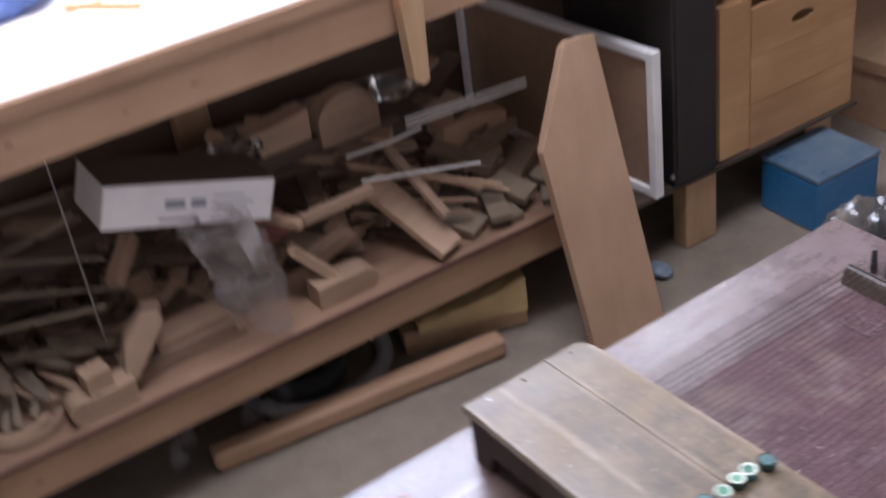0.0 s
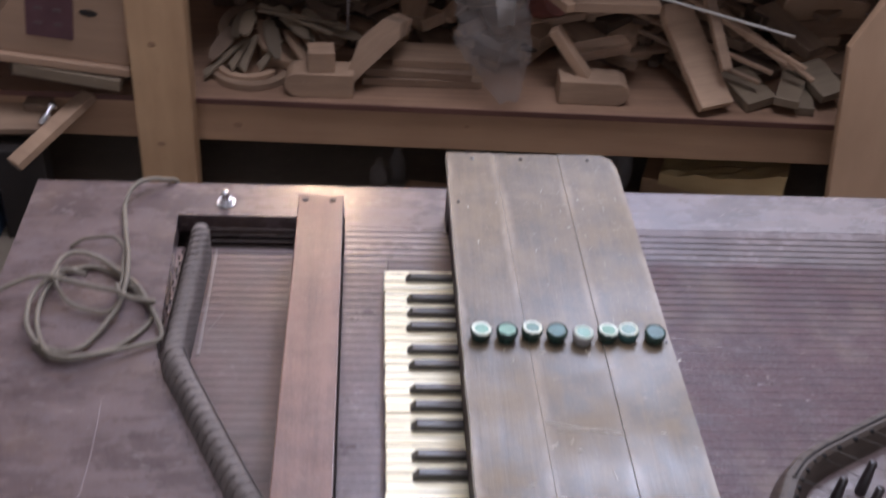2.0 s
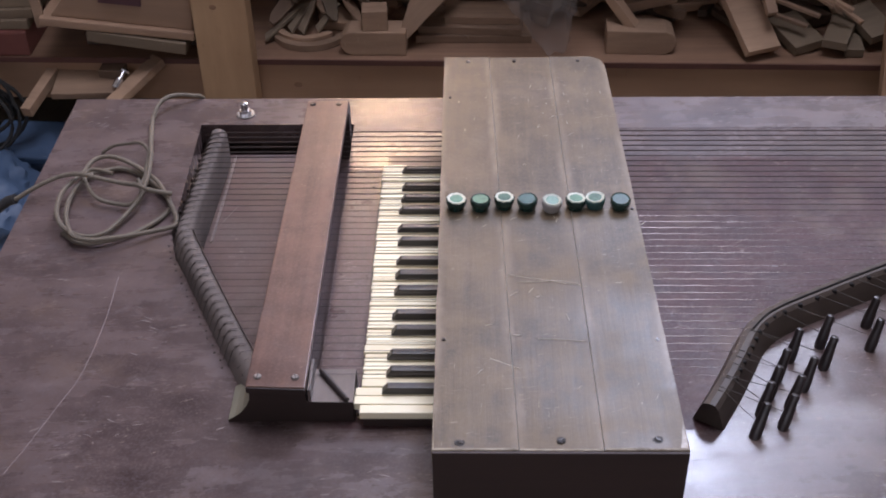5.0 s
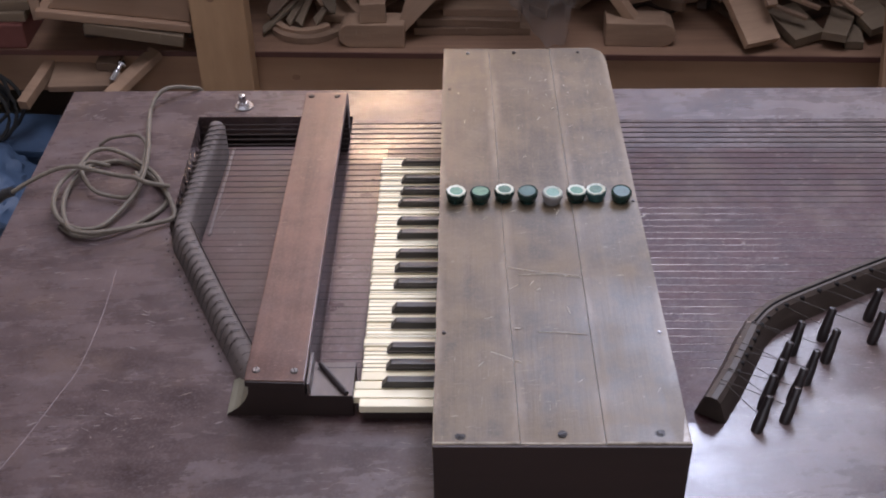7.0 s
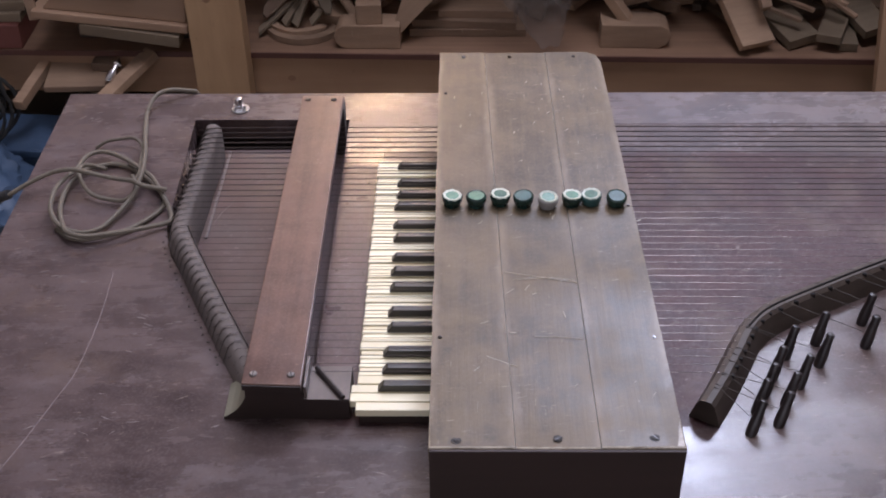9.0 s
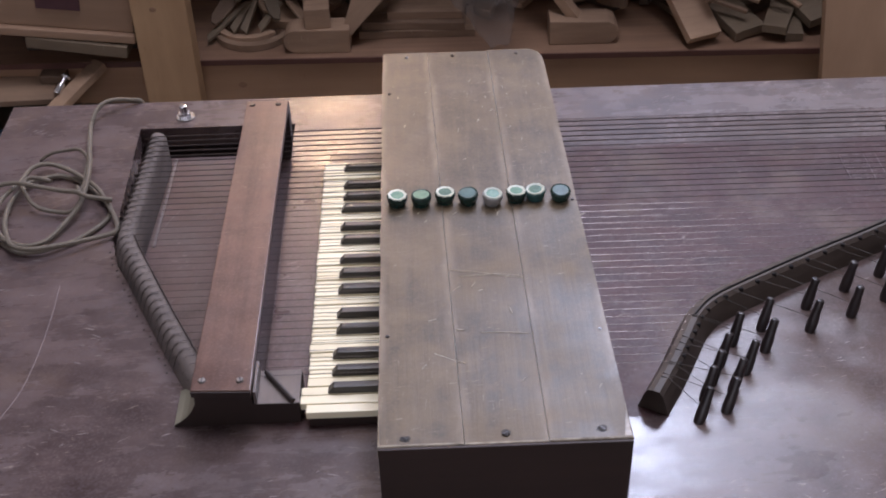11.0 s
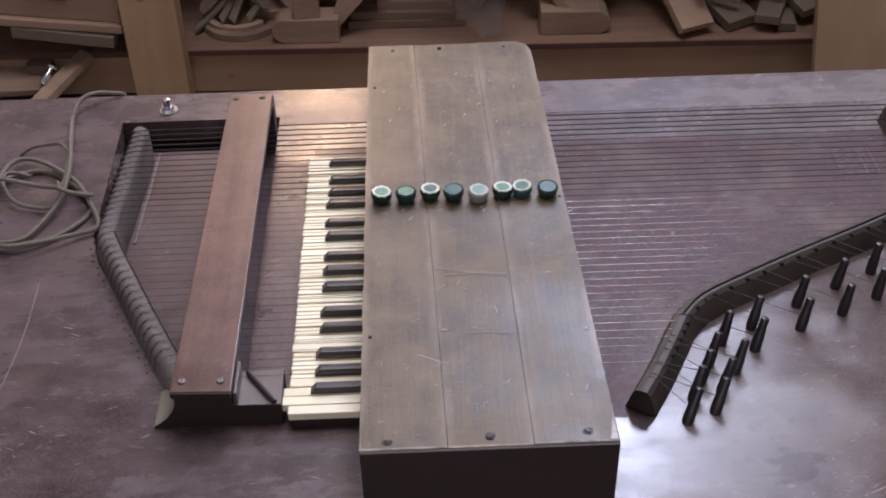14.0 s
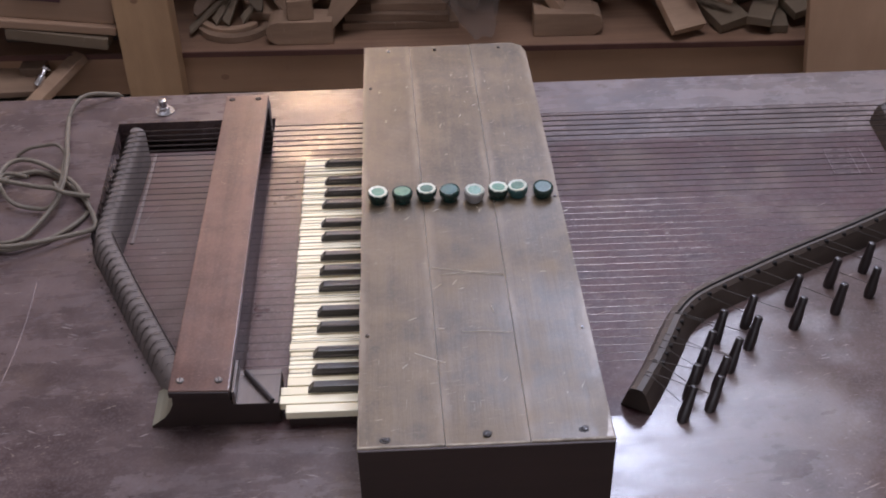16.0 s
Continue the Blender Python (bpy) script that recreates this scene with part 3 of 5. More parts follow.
workbench()


def hanging_batten():
    pts = [(0.545, 0.93), (0.598, 0.93), (0.588, 0.738), (0.572, 0.732), (0.554, 0.745)]
    bm = prism([(x, z) for x, z in pts], 0.0, 0.03, 0.002)
    move(bm, pose(0, 1.566, 0, 90, 0, 0) @ pose(0, 0, 0))
    tagged(part("batten", bm, M_PINE), "pale pine batten with a tapered end on the bench beam", "batten")


hanging_batten()

def bulb_lamp():
    """An added, unseen lamp over the bench that carries the warm bulb's light."""
    lamp = thing("assumed_lamp", "assumed unseen pendant lamp round the warm light over the bench", "lamp")
    shade = [(0.020, 0.155), (0.030, 0.150), (0.100, 0.095), (0.098, 0.092), (0.026, 0.145), (0.016, 0.150)]
    part("shade", move(lathe(shade, 24), pose(-0.185, 2.05, 1.79)), M_PLUG, lamp, "dark conical shade")
    part("cord", sweep([(-0.185, 2.05, 1.946), (-0.185, 2.05, 2.9), (-0.185, 2.05, 3.999)], ring(0.003, 6)), M_PLUG, lamp)


bulb_lamp()

# ---- the keyboard zither ----
T = 0.780        # its upper face
X0, X1, Y0, Y1 = -0.442, 0.664, -0.004, 0.632
STRING_Z = T + 0.025

LEFT_BRIDGE = [(-0.250, 0.532), (-0.2515, 0.48), (-0.2530, 0.42), (-0.2545, 0.372), (-0.2525, 0.348), (-0.241, 0.322), (-0.217, 0.272), (-0.188, 0.213), (-0.153, 0.145)]
RIGHT_BRIDGE = [(0.2210, 0.1100), (0.240, 0.142), (0.259, 0.178), (0.272, 0.203), (0.286, 0.220), (0.303, 0.233), (0.331, 0.249), (0.392, 0.282), (0.454, 0.313), (0.505, 0.340), (0.533, 0.355), (0.551, 0.374), (0.557, 0.41), (0.5585, 0.47), (0.5595, 0.525)]


def bridge_x(line, y):
    for (xa, ya), (xb, yb) in zip(line, line[1:]):
        if min(ya, yb) <= y <= max(ya, yb):
            return xa + (xb - xa) * (y - ya) / (yb - ya)
    return line[0][0] if y < min(line[0][1], line[-1][1]) and line[0][1] < line[-1][1] else (line[-1][0] if y < line[-1][1] else line[0][0])


def bridge_y(line, x):
    for (xa, ya), (xb, yb) in zip(line, line[1:]):
        if xa <= x <= xb:
            return ya + (yb - ya) * (x - xa) / (xb - xa)
    return line[0][1]


def screw(parent, x, y, z, r=0.0038, mat=None, turn=0.5):
    bm = lathe([(r, 0), (r, 0.0008), (r * 0.7, 0.0016)], 14)
    ob = part("screw", move(bm, Matrix.Translation((x, y, z))), mat or M_STEEL, parent, "slotted steel screw")
    slot = box(-r * 0.85, r * 0.85, -r * 0.13, r * 0.13, 0.0012, 0.0019, 0)
    part("slot", move(slot, pose(x, y, z, 0, 0, math.degrees(turn))), M_PEG, ob)
    return ob


def strokes(cx, cy, sx, sy, n, turn, spread, level, size=0.006):
    """Short thin marks, pointed at both ends, scattered over a patch."""
    bm = bmesh.new()
    for k in range(n):
        x, y = rng.gauss(cx, sx * 0.5), rng.gauss(cy, sy * 0.5)
        a, half, w = radians(rng.gauss(turn, spread * 0.5)), size * rng.uniform(0.25, 1.0), rng.uniform(0.00018, 0.0005)
        u, v = Vector((math.cos(a), math.sin(a), 0)), Vector((-math.sin(a), math.cos(a), 0))
        ends = [Vector((x, y, 0)) + u * (half * s) + v * (w * t) for s, t in ((-1, 0), (-0.3, -1), (0.5, -0.8), (1, 0), (0.3, 1), (-0.5, 0.8))]
        lo = [bm.verts.new((p.x, p.y, level(p.x, p.y) - 0.0002)) for p in ends]
        hi = [bm.verts.new((p.x, p.y, level(p.x, p.y) + 0.00012)) for p in ends]
        bm.faces.new(hi)
        for i in range(6):
            bm.faces.new((lo[i], lo[(i + 1) % 6], hi[(i + 1) % 6], hi[i]))
    return bm


def zither():
    z = thing("keyboard_zither", "large purple-brown wooden keyboard zither with scuffed varnish", "zither")
    hole = [(-0.280, 0.575), (-0.106, 0.575), (-0.106, 0.165), (-0.150, 0.140), (-0.166, 0.150), (-0.262, 0.330), (-0.274, 0.372)]
    outer = [(X0, Y0), (X1, Y0), (X1, Y1), (X0 + 0.006, Y1)]
    field = [(0.06, 0.565), (0.06, 0.104), (0.222, 0.104)] + RIGHT_BRIDGE[1:] + [(0.5595, 0.565)]
    under = [(0.056, 0.575), (0.056, 0.09), (0.232, 0.09)] + [(x + 0.006, y - 0.006) for x, y in RIGHT_BRIDGE[1:]] + [(0.5695, 0.575)]
    part("top_board", slab_with_hole(outer, [hole, field, [(-0.1050, 0.560), (-0.1050, 0.104), (0.05, 0.104), (0.05, 0.560)]], T - 0.022, T), M_BODY, z)
    part("soundboard", box(-0.1056, 0.0545, 0.100, 0.565, T - 0.03, T - 0.0003, 0), M_FIELD_L, z, "dull red-brown soundboard beside the levers")
    part("soundboard", prism(under, T - 0.03, T - 0.0003, 0), M_FIELD, z, "dull red-brown soundboard under the strings")
    part("recess_floor", box(-0.30, -0.08, 0.12, 0.549, T - 0.040, T - 0.0235, 0), M_RECESS, z, "sunken dark board")
    # the case under the board
    for a in ((X0 + 0.002, X1 - 0.002, Y0 + 0.002, Y0 + 0.02), (X0 + 0.002, X1 - 0.002, Y1 - 0.02, Y1 - 0.002), (X0 + 0.002, X0 + 0.02, Y0 + 0.02, Y1 - 0.02), (X1 - 0.02, X1 - 0.002, Y0 + 0.02, Y1 - 0.02)):
        part("side_panel", box(a[0], a[1], a[2], a[3], T - 0.12, T - 0.0225, 0.001), M_BODY, z)
    part("bottom_panel", box(X0 + 0.02, X1 - 0.02, Y0 + 0.02, Y1 - 0.02, T - 0.12, T - 0.108, 0), M_BODY, z)
    for x in (X0 + 0.05, X1 - 0.05):
        for y in (Y0 + 0.06, Y1 - 0.06):
            part("leg", box(x - 0.025, x + 0.025, y - 0.025, y + 0.025, 0.0, T - 0.1205, 0.003), M_BODY, z)

    # bridges, with a pin for each string
    lb = part("left_bridge", sweep([(x, y, T) for x, y in smooth_path3(LEFT_BRIDGE)], [(-0.0082, -0.0232), (-0.0082, 0.0150), (-0.0062, 0.0192), (-0.0020, 0.0218), (0.0030, 0.0220), (0.0072, 0.0194), (0.0105, 0.0125), (0.0140, 0.0010), (0.0142, -0.0232)]), M_BRIDGE_L, z, "dusty dark wooden bridge bent in the middle", True)
    rb = part("right_bridge", sweep([(x, y, T) for x, y in smooth_path3(RIGHT_BRIDGE)], [(-0.0135, 0.0003), (-0.0088, 0.0175), (-0.0064, 0.0216), (-0.0015, 0.0232), (0.0035, 0.0230), (0.0068, 0.0196), (0.0105, 0.0100), (0.0135, 0.0003)]), M_BRIDGE, z, "dark wooden bridge with chamfered sides, bent twice")
    part("inner_ledge", sweep([(x, y, T - 0.0236) for x, y in [(-0.2385, 0.545), (-0.2390, 0.470), (-0.2400, 0.386)]], [(-0.0012, 0.0), (-0.0012, 0.0016), (0.0012, 0.0016), (0.0012, 0.0)]), M_LEDGE, z, "pale strip inside the recess")
    part("bridge_rod", sweep([(x + 0.0066, y + 0.0030, T + 0.0200) for x, y in smooth_path3(LEFT_BRIDGE[4:])], ring(0.0008, 6)), M_WIRE, z, "thin dark rod along the bridge")
    for line in ([(-0.210, 0.477), (-0.196, 0.490), (-0.183, 0.501)], [(-0.236, 0.414), (-0.229, 0.434), (-0.220, 0.452)], [(-0.214, 0.300), (-0.206, 0.304)]):
        part("scratch", sweep([(x, y, T - 0.0236) for x, y in line], [(-0.0004, 0.0), (0.0, 0.0003), (0.0004, 0.0)]), M_LEDGE, z, "pale scratch")
    part("bridge_rod", sweep([(x, y, T + 0.0236) for x, y in smooth_path3(RIGHT_BRIDGE[3:])], ring(0.0010, 6)), M_BLACK, z, "thin dark rod along the bridge")
    pin = finish(lathe([(0.0013, 0), (0.0013, 0.0032), (0.0008, 0.0040)], 6), "pin")
    pin.materials.append(M_WIRE)

    staple = finish(box(-0.0022, 0.0022, -0.0015, 0.0015, -0.003, 0.0026, 0.0006, 1), "bridge_staple")
    staple.materials.append(M_BLACK)

    # strings: heavy ones at the back, finer towards the front
    count = 40
    for i in range(count):
        y = 0.520 - i * 0.00965
        xa, xb = bridge_x(LEFT_BRIDGE, y), bridge_x(RIGHT_BRIDGE, y)
        if y < 0.150:
            xa = -0.150
        r = 0.00068 if i < 5 else (0.00046 if i < 14 else 0.00033)
        path = [(xa - 0.013, y, T + 0.012), (xa - 0.004, y, STRING_Z - 0.0015), (xa + 0.004, y, STRING_Z - 0.0005), ((xa + xb) / 2, y, STRING_Z + 0.0005), (xb - 0.004, y, STRING_Z - 0.001)]
        if i < 16:
            part("string", sweep(path, ring(r, 5)), M_WIRE, z)
        else:
            # dark up to the keys, brighter beyond the cover: the light's glint put into the colour
            yes = (0.075, y, STRING_Z + 0.0002)
            part("string", sweep(path[:3] + [yes], ring(r * 0.68, 6)), M_WIRE, z, "", True)
            part("string", sweep([yes] + path[3:], ring(r * 0.85, 8)), M_WIRE_GLINT, z, "", True)
        shared("bridge_staple", staple, pose(xb + (0.0062 if y < 0.225 else 0.0045), y - (0.0 if y < 0.225 else 0.0035), T + (0.0196 if y < 0.225 else 0.0200)), z)
        # the string's looped end, spread over the left bridge down to its nail
        if xa < -0.17:
            jit, nx = rng.uniform(-0.0018, 0.0018), 0.3 if y > 0.35 else 1.0
            for fork in (-1, 1):
                w = 0.0016 * fork
                end = [(xa + 0.0040, y, T + 0.0222), (xa - 0.0030, y - 0.0006 * nx, T + 0.0224), (xa - 0.0075, y - 0.002 * nx + w * 0.7, T + 0.0196), (xa - 0.0108, y - 0.003 * nx + w + jit * 0.5, T + 0.0128), (xa - 0.0146, y - 0.0045 * nx + w * 0.4 + jit, T + 0.0018)]
                part("string_end", sweep(end, ring(0.00026, 4)), M_WIRE, z)
            shared("nail", pin, pose(xa - 0.0178 - 0.0020 * (i % 2), y - 0.005, T - 0.0032), z)

    # tuning pegs in two rows outside the right bridge
    peg = finish(lathe([(0.0044, 0.0), (0.0050, 0.005), (0.0049, 0.012), (0.0042, 0.0195), (0.0038, 0.0255), (0.0039, 0.0300), (0.0034, 0.0322), (0.0022, 0.0330)], 12), "tuning_peg", True)
    peg.materials.append(M_PEG)
    row1 = [(0.267, 0.109), (0.275, 0.133), (0.285, 0.151), (0.296, 0.172), (0.311, 0.197), (0.341, 0.214), (0.387, 0.237), (0.428, 0.258), (0.465, 0.278), (0.503, 0.296), (0.539, 0.315)]
    row2 = [(0.291, 0.118), (0.301, 0.140), (0.316, 0.161), (0.338, 0.186), (0.383, 0.208), (0.423, 0.223), (0.459, 0.243), (0.498, 0.262), (0.536, 0.280)]
    row3 = [(0.600, 0.330 + 0.0235 * k) for k in range(9)]
    row4 = [(0.626, 0.318 + 0.0235 * k) for k in range(9)]
    for k, (x, y) in enumerate(row1 + row2 + row3 + row4):
        # their heads lean to the back, the nearest ones most
        slant = min(max((x - 0.26) / 0.16, 0), 1)
        dx, dy = 0.0105 - 0.0055 * slant + rng.uniform(-0.001, 0.001), 0.0135 - 0.0095 * slant + rng.uniform(-0.001, 0.001)
        x, y = x - dx, y - dy
        lean = Vector((dx, dy, 0.031)).to_track_quat("Z", "Y").to_matrix().to_4x4()
        shared("tuning_peg", peg, Matrix.Translation((x, y, T - 0.0015)) @ lean, z, "black tapered tuning peg")
        # wire from the bridge aslant to the peg
        if k < len(row1) + len(row2):
            far = min(max((x - 0.27) / 0.11, 0), 1)
            bx = x - (0.026 + 0.022 * far if k < len(row1) else 0.046 + 0.024 * far)
            by = bridge_y(RIGHT_BRIDGE, bx)
        else:
            bx, by = 0.558, min(y + 0.010, 0.523)
        part("string_end", sweep([(bx - 0.002, by + 0.001, T + 0.0240), (bx + 0.005, by - 0.0012, T + 0.0226), (x + 0.3 * dx - 0.003, y + 0.4 * dy + 0.003, T + 0.0120)], ring(0.00033, 5)), M_WRAP, z)

    # the reddish bar across the strings and its feet
    bar = part("bar", prism([(-0.1565, 0.1095), (-0.1080, 0.1075), (-0.1075, 0.5535), (-0.1525, 0.5535)], T + 0.0375, T + 0.0445, 0.0009), M_BAR, z, "reddish-brown wooden bar with worn edges")
    bar.data.materials.append(M_BAR_EDGE)
    for f in bar.data.polygons:
        f.material_index = int(0.2 < f.normal.z < 0.95)
    for x, y in ((-0.148, 0.120), (-0.117, 0.119), (-0.146, 0.545), (-0.118, 0.545)):
        screw(bar, x, y, T + 0.0443, 0.0033, M_WIRE if y > 0.3 else M_DULL, turn=rng.uniform(0, 3))
    part("bar_end", prism([(-0.1563, 0.1080), (-0.1082, 0.1060), (-0.1082, 0.1073), (-0.1563, 0.1093)], T + 0.0377, T + 0.0432, 0.0003), M_FOOT, bar)
    foot = [(-0.1555, 0.0371), (-0.109, 0.0371), (-0.109, 0.0225), (-0.0705, 0.0225), (-0.0705, 0.0), (-0.176, 0.0), (-0.176, 0.0025), (-0.170, 0.0055), (-0.164, 0.0105), (-0.1585, 0.018), (-0.155, 0.026)]
    bm = prism([(x, h) for x, h in foot], 0, 0.04, 0.0006, 1)
    move(bm, pose(0, 0.152, T + 0.0002, 90, 0, 0))
    foot_ob = part("bar_foot", bm, M_FOOT, z, "dark moulded foot with a flared end in a lit tone")
    foot_ob.data.materials.append(M_FOOT_LIT)
    # faces turned left are painted paler, as the light catches the flare
    for f in foot_ob.data.polygons:
        f.material_index = int(f.normal.x < -0.25)
    part("bar_foot", box(-0.152, -0.107, 0.538, 0.554, T - 0.023, T + 0.0373, 0.001), M_FOOT, z)
    part("rod", sweep([(-0.100, 0.1475, T + 0.0255), (-0.0755, 0.1125, T + 0.0255)], ring(0.0023, 8)), M_PEG, z, "short black rod on the foot")
    part("foot_top", box(-0.1085, -0.0708, 0.1125, 0.1515, T + 0.0226, T + 0.0232, 0.0002), M_FOOT_TOP, z, "dusty scuffed top of the foot")
    part("bar_side_strip", box(-0.1075, -0.1050, 0.113, 0.150, T + 0.0234, T + 0.0365, 0.0005), M_FOOT_TOP, z)

    # levers of the keyboard: every one has an ivory front, the sharps a black cap behind it
    kb = part("key_bed", box(-0.063, 0.012, 0.107, 0.4700, T + 0.0002, T + 0.0098, 0.0008), M_FOOT, z, "dark wooden key bed")
    # the levers lie a little closer together towards the back
    steps = ((0, 0.1052), (12, 0.2302), (17, 0.2868), (35, 0.4685))
    def lever(i):
        for (a, ya), (b, yb) in zip(steps, steps[1:]):
            if i <= b:
                return ya + (yb - ya) * (i - a) / (b - a)
    sharps = (2, 4, 6, 9, 11)
    for i in range(35):
        y = lever(i)
        pitch = lever(i + 1) - y
        lead = {0: -0.0655, 1: -0.0715, 2: -0.0705}.get(i, -0.0658 - 0.001 * rng.random())
        dz = rng.uniform(-0.0006, 0.0006)
        # most levers carry two narrow ivory slips, a few one wide slip
        cuts = (y + 0.0006, y + pitch - 0.0006) if i < 4 or i in (7, 19) else (y + 0.0005, y + pitch * rng.uniform(0.47, 0.55), y + pitch - 0.0004)
        for k, (ya, yb) in enumerate(zip(cuts, cuts[1:])):
            slip = part("key", box(lead + 0.0006 * k, 0.010, ya + 0.0004 * (k > 0), yb - 0.0003 * (len(cuts) > 2 and k == 0), T + 0.0100, T + 0.0172 + dz - 0.0002 * k, 0.0011, 2), M_IVORY, z, "yellowed ivory lever")
            key = slip if k == 0 else key
        if i % 12 in sharps:
            tip = -0.0485 if i == 2 else -0.0455 + rng.uniform(-0.001, 0.001)
            w0, w1 = y + 0.0009, y + pitch - 0.0009
            bm = bmesh.new()
            lo = [bm.verts.new(v) for v in ((tip, w0, T + 0.0174 + dz), (0.010, w0, T + 0.0174 + dz), (0.010, w1, T + 0.0174 + dz), (tip, w1, T + 0.0174 + dz))]
            hi = [bm.verts.new(v) for v in ((tip + 0.005, w0 + 0.0009, T + 0.0242), (0.010, w0 + 0.0009, T + 0.0242), (0.010, w1 - 0.0009, T + 0.0242), (tip + 0.005, w1 - 0.0009, T + 0.0242))]
            bm.faces.new(lo[::-1])
            bm.faces.new(hi)
            for q in range(4):
                bm.faces.new((lo[q], lo[(q + 1) % 4], hi[(q + 1) % 4], hi[q]))
            part("cap", bevel(bm, 0.0009), M_EBONY, key, "worn black cap")
    part("key_stop", box(-0.062, 0.010, 0.4715, 0.4970, T + 0.0002, T + 0.0085, 0.001), M_RECESS, z)

    # one long old scratch
    part("scratch", sweep(smooth_path([(-0.312, 0.303, T), (-0.310, 0.237, T), (-0.314, 0.17, T), (-0.324, 0.132, T), (-0.336, 0.09, T), (-0.348, 0.054, T)], 6), [(-0.0005, 0.0), (0.0, 0.00025), (0.0005, 0.0)]), M_LABEL_LINE, z, "long pale scratch")
    # a faded label on the soundboard: frame and unreadable bars
    lab = part("label", box(0.480, 0.520, 0.429, 0.475, T - 0.0002, T + 0.00015, 0), M_FIELD, z, "faded paper label")
    for v in (0.430, 0.436, 0.4425, 0.449, 0.455, 0.4615, 0.4675, 0.473):
        x = 0.480 + rng.uniform(0, 0.004)
        while x < 0.512:
            long = rng.uniform(0.003, 0.011)
            part("print_bar", box(x, min(x + long, 0.520), v, v + 0.0009, T + 0.0002, T + 0.0004, 0), M_FADED, lab)
            x += long + rng.uniform(0.002, 0.009)
    for v in (0.4805, 0.5065, 0.519):
        part("print_bar", box(v, v + 0.0006, 0.4303, 0.4738, T + 0.0002, T + 0.0005, 0), M_FADED, lab)
    # clusters of short scuffs in the varnish
    for cx, cy, sx, sy, n, turn, spread in ((0.505, 0.597, 0.050, 0.018, 26, 30, 70), (0.320, 0.590, 0.045, 0.016, 12, 10, 50), (0.196, 0.5985, 0.014, 0.002, 4, 0, 6), (-0.385, 0.575, 0.035, 0.03, 12, 20, 40),
                                            (-0.36, 0.29, 0.06, 0.05, 16, 5, 30), (-0.27, 0.22, 0.03, 0.05, 12, 0, 30), (-0.30, 0.10, 0.10, 0.05, 22, 5, 40), (-0.08, 0.05, 0.06, 0.03, 8, 5, 30), (0.36, 0.02, 0.09, 0.03, 6, 0, 30), (0.40, 0.17, 0.05, 0.03, 5, 10, 30)):
        tagged(part("scuff", strokes(cx, cy, sx, sy, n, turn, spread, lambda x, y: T), M_SCUFF, z), "cluster of short pale scuffs", kind="stuff")
    # bolt with washer near the back edge
    bolt = part("bolt", move(lathe([(0.0045, 0), (0.0045, 0.013), (0.0038, 0.0145), (0.0015, 0.0150)], 14), pose(-0.233, 0.597, T + 0.001)), M_BRIGHT, z, "bright zinc bolt", True)
    part("washer", move(lathe([(0.0105, 0), (0.0108, 0.0008), (0.0100, 0.0016)], 20), pose(-0.232, 0.597, T + 0.0003)), M_BRIGHT, bolt)
    part("nut", move(lathe([(0.0070, 0), (0.0070, 0.0045)], 6), pose(-0.233, 0.597, T + 0.002)), M_BRIGHT, bolt)
    return z


def smooth_path3(line):
    return [(v.x, v.y) for v in smooth_path([(x, y, 0) for x, y in line], 5)]


zither_ob = zither()


def cover_top(x, y):
    return T + 0.0855 - 0.012 * y


